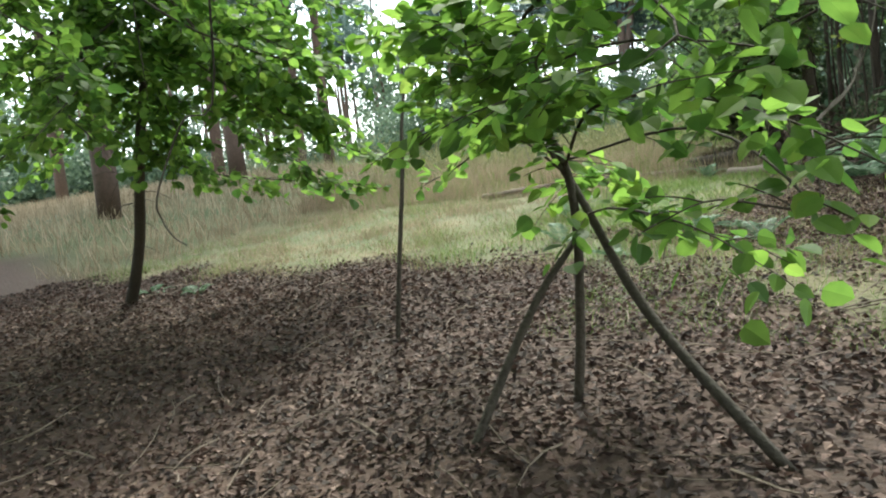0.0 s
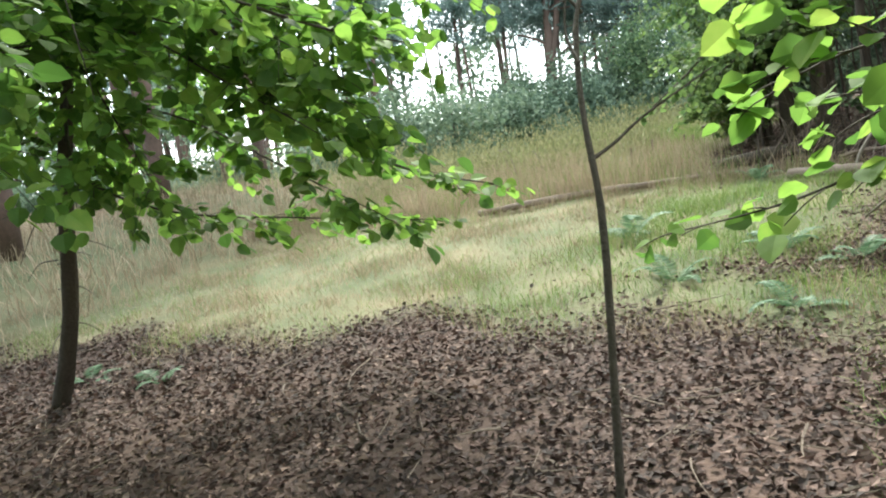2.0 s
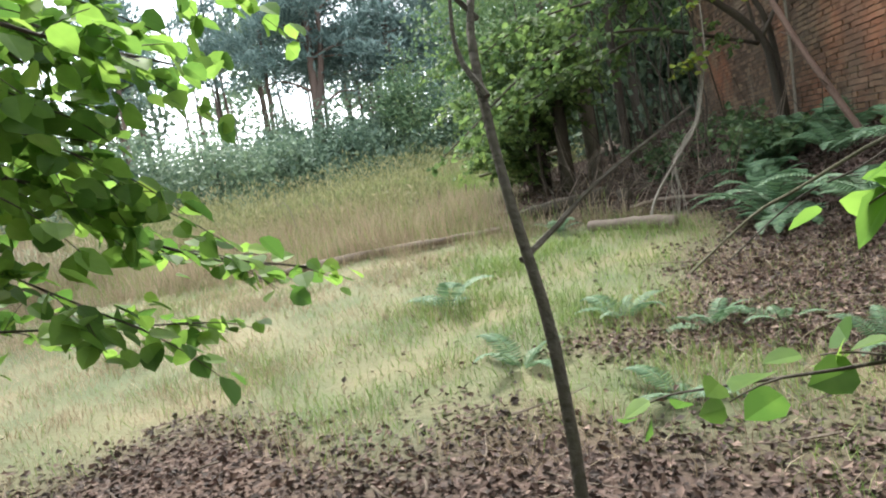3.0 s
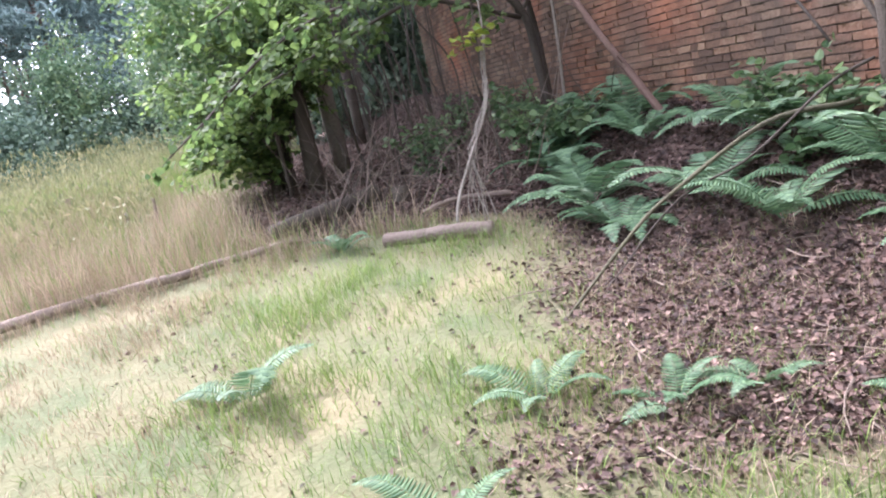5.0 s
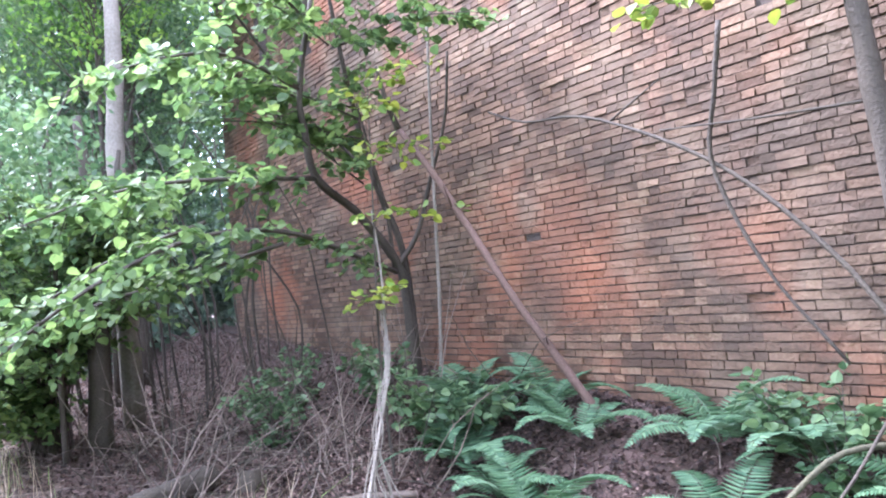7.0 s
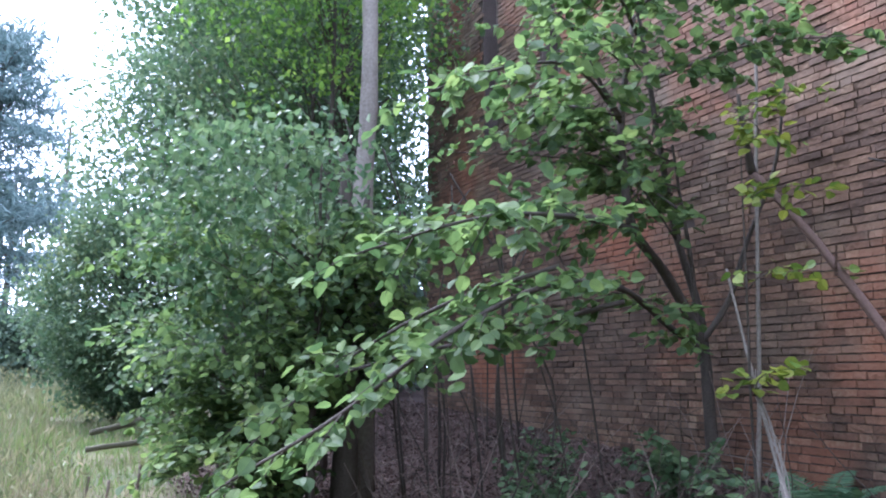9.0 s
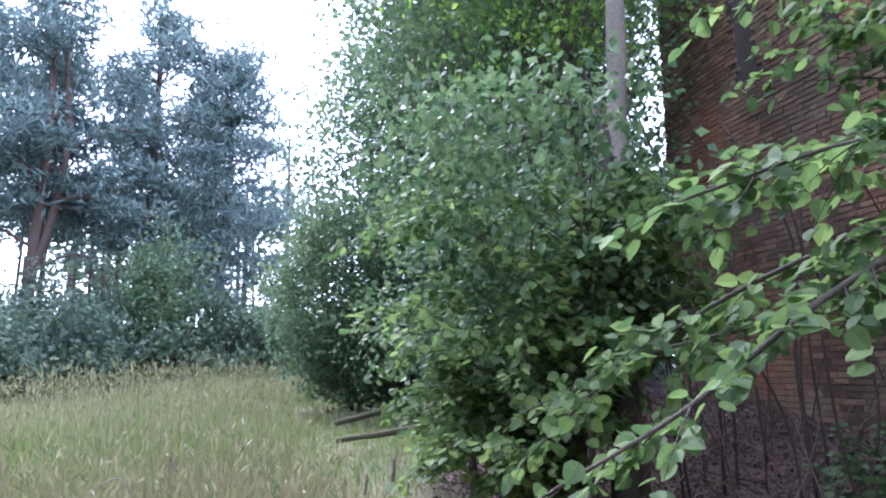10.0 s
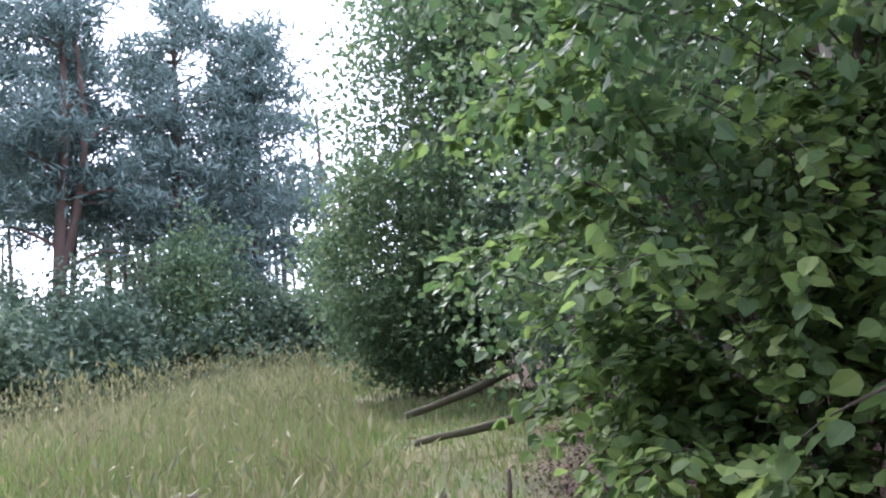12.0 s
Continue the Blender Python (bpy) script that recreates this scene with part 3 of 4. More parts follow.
lime_c = sapling("lime_tree", on_ground(0.69, 1.42), [(0.69, 1.42, -0.7), (0.75, 1.44, -0.2), (0.77, 1.45, 0.3), (0.69, 1.44, 0.58), (0.5, 1.4, 0.8), (0.4, 1.3, 1.3)], 0.023, 0.01, "lime sapling with spreading leafy twigs held between two leaning sticks", group="young lime trees")
boughs(lime_c, [
    ([(0.7, 1.44, 0.5), (0.5, 1.65, 0.62), (0.2, 1.9, 0.62), (-0.15, 2.1, 0.5), (-0.52, 2.3, 0.42)], 0.008, 10, 0.24, 0.08),
    ([(0.74, 1.44, 0.4), (0.95, 1.25, 0.62), (1.3, 1.0, 0.62), (1.65, 0.75, 0.5), (1.9, 0.6, 0.35)], 0.008, 18, 0.38, 0.085),
    ([(0.69, 1.44, 0.56), (0.8, 1.2, 0.72), (0.9, 0.95, 0.8), (1.1, 0.7, 0.82)], 0.008, 16, 0.35, 0.085),
    ([(0.5, 1.4, 0.8), (0.9, 1.0, 1.0), (1.4, 0.65, 0.92), (1.8, 0.45, 0.75)], 0.009, 18, 0.4, 0.085),
    ([(0.75, 1.45, 0.2), (1.0, 1.3, 0.25), (1.35, 1.05, 0.18), (1.6, 0.9, 0.05)], 0.006, 12, 0.3, 0.08),
    ([(0.6, 1.42, 0.7), (0.3, 1.5, 0.85), (0.0, 1.75, 0.85), (-0.2, 2.0, 0.78)], 0.007, 10, 0.3, 0.085),
    ([(0.75, 1.45, 0.35), (0.65, 1.75, 0.4), (0.75, 2.1, 0.35)], 0.006, 10, 0.25, 0.08),
    ([(0.5, 1.4, 0.8), (0.3, 1.25, 1.0), (0.1, 1.35, 1.1), (-0.1, 1.65, 1.05)], 0.006, 16, 0.35, 0.085),
    ([(0.7, 1.44, 0.55), (0.4, 1.6, 0.78), (0.25, 1.8, 0.78), (0.05, 2.0, 0.7)], 0.007, 10, 0.3, 0.08),
    ([(0.6, 1.4, 0.7), (0.6, 1.05, 0.85), (0.8, 0.65, 0.95)], 0.006, 16, 0.35, 0.085),
    ([(0.45, 1.35, 1.0), (0.8, 0.95, 1.2), (1.3, 0.6, 1.15)], 0.007, 18, 0.4, 0.085),
    ([(0.4, 1.3, 1.3), (1.0, 1.0, 1.15), (1.47, 0.59, 0.75), (1.22, 0.42, 0.66), (1.0, 0.3, 0.6)], 0.007, 13, 0.26, 0.075),
    ([(0.74, 1.44, 0.45), (1.4, 0.95, 0.5), (1.75, 0.55, 0.27), (1.56, 0.42, 0.31), (1.44, 0.34, 0.27)], 0.006, 10, 0.2, 0.07),
    ([(0.5, 1.4, 0.8), (1.2, 0.95, 0.8), (1.75, 0.5, 0.62), (1.5, 0.4, 0.6)], 0.006, 10, 0.25, 0.075),
    ([(0.75, 1.44, 0.4), (0.63, 1.3, 0.56), (0.41, 1.2, 0.66), (0.18, 1.05, 0.58)], 0.006, 12, 0.25, 0.075),
], LIME, label="broad bright green lime leaves")


def stick(name, pts, r0, r1, label, category, material=DEADWOOD, sides=7, group=""):
    base = np.asarray(pts[0], float)
    g = Geo()
    tube(g, np.asarray(pts) - base, r0, r1, sides)
    ob = part(name, g, material, smooth=True)
    ob.location = base
    return tagged(ob, label, category, group)


stick("leaning_stick", [(1.6, 1.1, -0.68), (1.1, 1.3, -0.18), (0.8, 1.46, 0.29), (0.6, 1.55, 0.6)], 0.022, 0.014, "bare mossy stick leaning against the sapling", "stick", BARK)
stick("leaning_stick", [(0.42, 0.9, -0.72), (0.61, 1.24, -0.16), (0.75, 1.47, 0.12)], 0.02, 0.014, "thin dead stick propped against the sapling", "stick", BARK)
# ---- unseen tall limes, added to shade the start of the path ----
def shading_lime(x, y, height, r, centre, radii, count):
    root = thing("lime_tree", on_ground(x, y), "tall lime tree added out of view, its closed leafy crown shading the path", "tree", "tall limes")
    t, leaf = Geo(), Geo()
    tube(t, [(0, 0, 0), (0.1, 0.1, height * 0.4), (0, 0.3, height)], r, r * 0.4, 10)
    part("trunk", t, BARK, root, smooth=True)
    clumps(leaf, centre, radii, count, 60, 0.16, 0.5, 0.2)
    part("crown", leaf, LIME, root)
    return root


def hanging(root, pts, r):
    g = Geo()
    tube(g, np.asarray(pts) - np.array(root.location), r, r * 0.5, 6)
    return part("hanging_twig", g, BARK, root, "thin bare twig hanging from the crown")


shading_lime(-3.5, -3.5, 9, 0.16, (0.3, 1.5, 6.5), (4.0, 4.5, 2.6), 260)
right_lime = shading_lime(3.6, -2.5, 9, 0.16, (-0.6, 2.0, 6.2), (3.6, 4.0, 2.6), 200)
hanging(right_lime, [(0.93, -0.58, 4.2), (0.53, -0.08, 2.4), (0.08, 0.28, 0.92), (0.01, 0.17, 0.72), (-0.03, 0.07, 0.5), (-0.04, 0.08, 0.42), (-0.02, 0.1, 0.36), (0.01, 0.12, 0.33)], 0.0045)
shading_lime(-8.5, -1.0, 9, 0.16, (0.5, 1.5, 6.0), (3.6, 3.6, 2.8), 200)
shading_lime(-0.5, -5.5, 10, 0.17, (0.0, 2.0, 7.2), (4.5, 4.0, 2.4), 260)

# ---- ferns ----
def frond_mesh(length, pairs, label):
    """One fern frond: an arching stalk with rows of toothed leaflets that shorten to the tip."""
    g = Geo()
    s = np.linspace(0, 1, 9)
    spine = np.column_stack((length * (s - 0.12 * s ** 3), 0 * s, length * (0.75 * s - 0.72 * s ** 2)))
    tube(g, spine, 0.005, 0.0015, 4, 9)
    gap = length * 0.83 / pairs
    for u in np.linspace(0.16, 0.99, pairs):
        c = np.array([np.interp(u, s, spine[:, i]) for i in range(3)])
        e = unit(np.array([np.interp(min(1, u + 0.03), s, spine[:, i]) - np.interp(u - 0.03, s, spine[:, i]) for i in range(3)]))
        nrm = unit(np.cross(e, (0, 1.0, 0))) * -1
        reach = length * 0.25 * min(1.0, (u - 0.05) * 4) * (1 - u) ** 0.75 + 0.014
        for turn in (-1, 1):
            d = unit(np.array((0, turn, 0)) + e * 0.3 + np.array((0, 0, -0.15 - 0.1 * rng.random())))
            w = 0.42 * gap / reach
            blade = np.array([(0, 0, 0), (0.12, w, 0.02), (0.4, w * 0.95, 0.03), (0.75, w * 0.6, -0.01), (1, 0, -0.08), (0.75, -w * 0.6, -0.01), (0.4, -w * 0.95, 0.03), (0.12, -w, 0.02)])
            leaves(g, [c], [d], [nrm + rng.normal(0, 0.18, 3)], reach * rng.uniform(0.88, 1.08), blade, [np.array([(0, 1, 2, 3, 4), (0, 4, 5, 6, 7)])])
    return g.mesh("frond", FERN)


FRONDS = [frond_mesh(q, n, "") for q, n in ((0.75, 24), (0.62, 22), (0.9, 26))]


def fern(x, y, count, scale, label="large green fern with arching fronds on the leafy bank", turn=0.0):
    root = thing("fern", on_ground(x, y), label, "fern", "ferns by the wall")
    for k in range(count):
        f = new("frond", FRONDS[k % 3])
        f.parent = root
        a = turn + 2 * math.pi * k / count + rng.uniform(-0.35, 0.35)
        f.rotation_euler = (rng.uniform(-0.25, 0.25), rng.uniform(-0.6, 0.0), a)
        f.scale = [scale * rng.uniform(0.75, 1.1)] * 3
    return root


for x, y, n, s in ((1.62, 9.0, 9, 1.0), (2.45, 9.3, 8, 1.0), (2.75, 8.2, 9, 1.1), (1.9, 10.1, 9, 1.05), (2.7, 7.5, 9, 1.1), (1.45, 8.25, 9, 0.95), (1.9, 6.9, 8, 1.0), (2.3, 10.4, 8, 1.1), (2.5, 6.6, 8, 1.1), (2.0, 7.7, 8, 1.0), (2.6, 10.9, 8, 0.95), (2.3, 5.9, 7, 1.0), (2.7, 9.9, 8, 1.0), (1.7, 9.5, 7, 0.9)):
    fern(x, y, n + 2, s * 1.08)
for x, y, n, s in ((-1.66, 7.1, 6, 0.75), (-0.3, 6.05, 6, 0.6), (0.2, 5.7, 6, 0.6), (-0.2, 4.6, 5, 0.55), (-1.0, 5.3, 5, 0.6), (0.9, 4.9, 5, 0.6), (-5.3, 3.7, 5, 0.5), (-4.4, 3.6, 4, 0.45), (0.6, 5.6, 5, 0.5)):
    fern(x, y, n, s, "small pale fern standing in the grass")
fern(-0.6, 9.75, 6, 0.6, "withered pale fern beside the fallen log")

# ---- fallen wood ----
def log(pts, r0, r1, label, material=DEADWOOD):
    base = np.asarray(pts[0], float)
    g = Geo()
    tube(g, np.asarray(pts) - base, r0, r1, 12, 14, 0.004)
    ob = part("fallen_log", g, material, smooth=True)
    ob.location = base
    return tagged(ob, label, "log", "fallen logs")


def lying(pts, up):
    return [(x, y, float(ground_z(x, y)) + up) for x, y in pts]


log(lying([(0.62, 8.95), (0.25, 9.15), (-0.25, 9.5)], 0.06), 0.08, 0.06, "pale barkless log lying at the edge of the grass")
log(lying([(0.15, 11.5), (-0.5, 11.2), (-1.15, 10.9)], 0.12), 0.1, 0.085, "dark mossy log lying in the dead leaves", BARK)
log(lying([(-0.9, 10.5), (-1.75, 10.3), (-2.2, 10.05), (-3.3, 10.0), (-4.4, 9.8)], 0.07), 0.04, 0.05, "long weathered pole lying along the meadow's edge")
log([(0.3, 22.6, 1.25), (-0.72, 21.6, 1.0), (-1.85, 20.6, 0.82)], 0.08, 0.045, "grey fallen trunk sloping into the tall grass", MOSSY)
log([(0.09, 18.6, 1.05), (-0.87, 18.3, 0.9), (-2.1, 18.2, 0.76)], 0.06, 0.035, "grey fallen trunk sloping into the tall grass", MOSSY)
log(lying([(1.2, 9.9), (0.7, 10.1), (0.3, 10.0)], 0.12), 0.03, 0.025, "short grey branch lying across the vine")
beam = stick("fallen_tree", [(2.74, 9.27, 0.45), (2.57, 9.65, 1.08), (2.42, 9.97, 1.63), (2.16, 10.53, 2.72), (2.0, 10.9, 3.3)], 0.042, 0.03, "dead reddish young tree leaning along the brick wall", "dead tree", REDWOOD, 9)
for s, d in ((0.3, (-0.12, -0.1, 0.1)), (0.55, (-0.1, 0.12, 0.08)), (0.75, (-0.2, -0.15, 0.2)), (0.9, (0.1, -0.2, 0.12))):
    g = Geo()
    p = smooth_path([(0, 0, 0), (-0.32, 0.7, 1.18), (-0.74, 1.63, 2.85)], 21)[int(s * 20)]
    tube(g, [p, p + np.array(d) * 0.6, p + np.array(d)], 0.012, 0.006, 5)
    part("branch_stub", g, REDWOOD, beam)
for x, y, h, r in ((-3.96, 16.07, 0.4, 0.08), (-2.25, 16.01, 0.22, 0.018), (-1.7, 16.3, 0.26, 0.018), (-2.06, 15.85, 0.2, 0.014), (0.35, 11.2, 0.16, 0.1), (-2.81, 13.17, 0.35, 0.025), (-2.48, 13.49, 0.4, 0.02)):
    gz = float(ground_z(x, y))
    stick("stump", [(x, y, gz - 0.05), (x + 0.02, y, gz + h * 0.5), (x + 0.03, y + 0.02, gz + h)], r * 1.1, r, "weathered broken stump standing in the grass" if x < 0 else "low mossy stump in the dead leaves", "stump", DEADWOOD if x < 0 else BARK, 9)

for x, y, h in ((-4.6, 12.3, 0.75), (-4.3, 12.9, 0.6), (-5.2, 13.6, 0.7), (-3.9, 14.2, 0.55)):
    gz = float(ground_z(x, y))
    stick("dead_stalk", [(x, y, gz - 0.03), (x - 0.08, y, gz + h * 0.7), (x - 0.2, y + 0.03, gz + h), (x - 0.36, y + 0.05, gz + h * 0.85), (x - 0.42, y + 0.05, gz + h * 0.5)], 0.009, 0.004, "pale dry bracken stalk bent over in the grass", "stalk", PALE_BARK, 6, "dry stalks")

# ---- trees against the wall ----
vine = stick("pale_sapling", [(0.4, 9.36, -0.12), (0.51, 9.48, 0.21), (0.88, 9.87, 0.62), (1.24, 10.27, 1.0), (1.54, 10.69, 1.79), (1.62, 10.9, 2.5)], 0.018, 0.009, "crooked pale-barked sapling stem leaning out of the leaves", "sapling", PALE_BARK)
for k in range(9):
    s = np.linspace(0, 1, 9)
    w, f = rng.uniform(0.015, 0.05), rng.uniform(1.5, 3.0)
    top = rng.uniform(0.55, 1.0)
    x = np.interp(s * top, (0, 0.3, 0.6, 1), (0.5 + rng.uniform(-0.3, 0.35), 0.84, 1.24, 1.54)) + w * np.sin(f * 6.3 * s + k)
    y = np.interp(s * top, (0, 0.3, 0.6, 1), (9.5 + rng.uniform(-0.15, 0.15), 9.85, 10.27, 10.66)) + w * np.cos(f * 6.3 * s + k)
    stick("hanging_vine", np.column_stack((x, y, np.interp(s * top, (0, 0.3, 0.6, 1), (-0.05, 0.58, 1.0, 1.79)))), 0.006, 0.003, "pale twisted vine beside the crooked sapling", "vine", PALE_BARK, 5, "twisted vines")
hazel = sapling("hazel_tree", on_ground(2.86, 12.2), [(2.86, 12.2, 0.5), (2.78, 12.15, 1.45), (2.66, 12.1, 2.03), (2.1, 11.95, 2.6), (1.52, 11.75, 2.95), (1.4, 11.7, 3.4), (1.37, 11.68, 3.89), (1.6, 11.7, 4.9)], 0.065, 0.025, "many-stemmed hazel with dark forked stems against the wall", bark=BARK)
o = np.array(hazel.location)
for pts, r in (([(2.92, 12.25, 0.5), (2.82, 12.2, 2.1), (2.4, 12.1, 3.1), (2.1, 12.0, 4.2), (1.9, 12.0, 5.6)], 0.05), ([(2.65, 12.1, 2.0), (2.84, 11.9, 2.4), (2.94, 11.7, 3.0), (2.98, 11.4, 3.6), (2.94, 11.2, 4.3)], 0.032), ([(2.6, 12.1, 2.0), (2.5, 12.0, 2.6), (2.3, 11.9, 3.2), (2.1, 11.8, 3.8)], 0.028), ([(1.37, 11.68, 3.89), (1.0, 11.5, 4.05), (0.6, 11.4, 4.45)], 0.025), ([(2.0, 10.9, 3.3), (1.85, 10.82, 3.5), (1.7, 10.75, 3.85)], 0.035)):
    g = Geo()
    tube(g, np.asarray(pts) - o, r, r * 0.4, 7)
    part("stem", g, BARK, hazel, smooth=True)
boughs(hazel, [(p, r, int(n * 0.92), q, z) for p, r, n, q, z in [
    ([(2.6, 12.05, 1.95), (1.9, 11.8, 2.15), (0.95, 11.3, 2.35), (0.04, 10.95, 2.3), (-0.77, 10.85, 1.98), (-1.45, 10.95, 1.5), (-1.95, 11.15, 1.18)], 0.03, 38, 0.55, 0.1),
    ([(1.52, 11.75, 2.95), (0.3, 11.1, 2.8), (-0.55, 10.91, 2.67), (-1.2, 11.24, 2.45)], 0.025, 26, 0.7, 0.11),
    ([(1.37, 11.68, 3.85), (0.45, 11.1, 3.9), (-0.23, 10.91, 3.74), (-0.77, 11.13, 3.53)], 0.02, 24, 0.7, 0.11),
    ([(1.27, 11.34, 4.49), (0.63, 11.02, 4.71), (-0.01, 10.91, 4.71)], 0.02, 20, 0.7, 0.11),
    ([(1.38, 11.34, 4.81), (1.81, 11.13, 5.03), (2.24, 10.91, 4.92)], 0.015, 14, 0.6, 0.11),
    ([(0.84, 11.18, 2.24), (0.09, 11.56, 2.02), (-0.77, 12.42, 1.75), (-1.41, 12.95, 1.38)], 0.022, 28, 0.6, 0.105),
    ([(1.55, 11.56, 5.46), (1.06, 11.02, 5.57), (0.52, 10.59, 5.24)], 0.015, 22, 0.7, 0.11),
    ([(1.7, 11.56, 4.28), (2.24, 11.02, 4.49), (2.56, 10.38, 4.38)], 0.015, 18, 0.6, 0.11),
    ([(1.38, 11.34, 4.92), (1.38, 10.59, 4.81), (1.27, 10.05, 4.49)], 0.013, 16, 0.5, 0.105),
    ([(1.06, 11.34, 3.74), (0.84, 11.88, 3.96), (0.63, 12.52, 3.85)], 0.015, 18, 0.6, 0.11),
    ([(1.92, 11.56, 3.1), (1.81, 12.09, 3.53), (1.7, 12.74, 3.63)], 0.015, 18, 0.6, 0.11),
    ([(1.6, 11.56, 5.24), (1.81, 12.31, 5.46), (1.92, 13.17, 5.24)], 0.015, 22, 0.7, 0.11),
    ([(0.95, 11.34, 2.88), (0.52, 11.77, 2.99), (-0.01, 12.31, 2.88), (-0.44, 12.74, 2.67)], 0.018, 24, 0.6, 0.11),
    ([(0.04, 10.91, 2.41), (-0.66, 11.34, 2.13), (-1.2, 11.88, 1.7), (-1.57, 12.31, 1.22)], 0.018, 22, 0.5, 0.105),
]], HAZEL, BARK, label="large soft hazel leaves")
layers = []
for k in range(12):
    tip = np.array((rng.uniform(-0.6, 2.2), rng.uniform(10.6, 13.0), rng.uniform(3.2, 5.4)))
    foot = np.array((rng.uniform(1.4, 2.2), 11.85, min(4.8, tip[2] - rng.uniform(0.1, 0.5))))
    layers.append(([foot, foot * 0.5 + tip * 0.5 + (0, 0, 0.1), tip], 0.01, 9, 0.5, 0.1))
boughs(hazel, layers, HAZEL, BARK, label="large soft hazel leaves")
low_shoots = thing("hazel_shoots", on_ground(2.03, 10.59), "low leafy hazel shoots at the foot of the wall", "shrub")
lw, ll = Geo(), Geo()
for k in range(16):
    a, r = rng.uniform(0, 2 * np.pi), rng.uniform(0.3, 0.9)
    spray(lw, ll, [(0, 0, 0), (0.4 * r * np.cos(a), 0.5 * r * np.sin(a), 0.35), (0.7 * r * np.cos(a), 1.1 * r * np.sin(a), 0.55)], 0.006, 0.003, 8, 0.3, 0.10)
part("shoots", lw, BARK, low_shoots)
part("leaves", ll, SHADE_LEAF, low_shoots)
stick("wall_sapling", [(2.85, 11.75, 0.5), (2.87, 11.65, 1.59), (2.85, 11.5, 3.53), (2.85, 11.4, 4.81), (2.85, 11.4, 6.32)], 0.022, 0.013, "slim pale sapling standing straight beside the brick wall", "sapling", PALE_BARK)
ash = sapling("ash_tree", on_ground(2.8, 6.78), [(2.8, 6.78, 0.0), (2.8, 6.79, 1.0), (2.8, 6.84, 1.8), (2.8, 6.88, 2.35), (2.8, 6.93, 2.9), (2.8, 7.0, 4.0), (2.75, 7.1, 6.0)], 0.095, 0.05, "smooth grey-brown trunk standing close to the brick wall")
o = np.array(ash.location)
for pts, r in (([(2.75, 6.77, 0.98), (2.75, 7.25, 1.7), (2.75, 8.0, 2.42), (2.75, 9.1, 3.02), (2.75, 9.9, 3.18), (2.75, 10.4, 3.4)], 0.02), ([(2.7, 7.82, 3.4), (2.7, 7.91, 2.93), (2.72, 8.0, 2.4), (2.7, 7.67, 1.63), (2.7, 7.2, 1.0)], 0.022), ([(2.75, 8.9, 2.95), (2.75, 8.4, 3.15)], 0.01), ([(2.8, 6.9, 2.6), (2.7, 7.6, 2.65), (2.7, 8.4, 2.75)], 0.012)):
    g = Geo()
    tube(g, np.asarray(pts) - o, r, r * 0.5, 6)
    part("thin_branch", g, BARK, ash, smooth=True)
boughs(ash, [([(2.8, 7.0, 3.6), (2.4, 7.4, 3.5), (2.1, 7.9, 3.45)], 0.012, 10, 0.4, 0.1)], YELLOWING, label="sparse yellowing leaves")
yellow = thing("yellowing_shoot", on_ground(1.45, 10.6), "thin shoot with sparse yellow-green leaves before the wall", "sapling")
yw, yl = Geo(), Geo()
o = np.array(yellow.location)
tube(yw, np.array([(1.45, 10.6, 0.0), (1.4, 10.6, 1.2), (1.45, 10.6, 2.4), (1.5, 10.6, 3.6)]) - o, 0.014, 0.005, 5)
for zz in (1.6, 2.3, 2.9, 3.3, 3.6):
    spray(yw, yl, np.array([(1.45, 10.6, zz), (1.45 + rng.uniform(-0.4, 0.4), 10.4, zz + 0.1), (1.45 + rng.uniform(-0.8, 0.8), 10.3, zz + 0.15)]) - o, 0.005, 0.002, 7, 0.25, 0.085)
part("stem", yw, BARK, yellow)
part("leaves", yl, YELLOWING, yellow)

stick("fallen_branch", [(0.2, 6.91, -0.3), (0.85, 6.97, 0.15), (1.27, 7.1, 0.3), (1.96, 7.0, 0.6), (2.47, 6.78, 0.62), (2.9, 6.7, 0.72)], 0.009, 0.022, "long grey fallen branch propped among the ferns", "branch", MOSSY)
stick("fallen_branch", [(0.6, 7.05, -0.22), (1.25, 7.1, 0.22), (1.7, 6.9, 0.42), (2.3, 6.85, 0.75), (2.75, 6.9, 0.85)], 0.006, 0.012, "thin grey fallen branch propped among the ferns", "branch", BARK)

# ---- the copse at the wall's far end ----
maple_a = sapling("maple_tree", on_ground(-0.25, 13.8), [(-0.25, 13.8, 0.2), (-0.23, 13.8, 1.6), (-0.22, 13.85, 3.0), (-0.3, 13.9, 4.0)], 0.135, 0.05, "dark leaning trunk under dense green leaves", group="copse trees")
birch = sapling("birch_tree", on_ground(0.31, 14.67), [(0.31, 14.67, 0.3), (0.29, 14.67, 2.67), (0.28, 14.67, 3.96), (0.33, 14.67, 5.24), (0.31, 14.78, 8.47), (0.2, 14.89, 11.69)], 0.135, 0.07, "pale grey birch trunk with knots, rising above the bushes", bark=PALE_BARK, group="copse trees")
g = Geo()
tube(g, [(0.03, 0, 1.9), (-0.3, -0.1, 2.4), (-0.7, -0.2, 2.7)], 0.035, 0.012, 6)
part("side_branch", g, BARK, maple_a)
knot = Geo()
tube(knot, [(-0.03, -0.1, 2.9), (-0.06, -0.14, 3.15), (-0.02, -0.1, 3.45)], 0.05, 0.03, 7)
part("knot", knot, BARK, birch)
hz = thing("hazel_bush", on_ground(-0.72, 14.15), "dense broad-leaved hazel bush at the wood's edge", "bush", "copse trees")
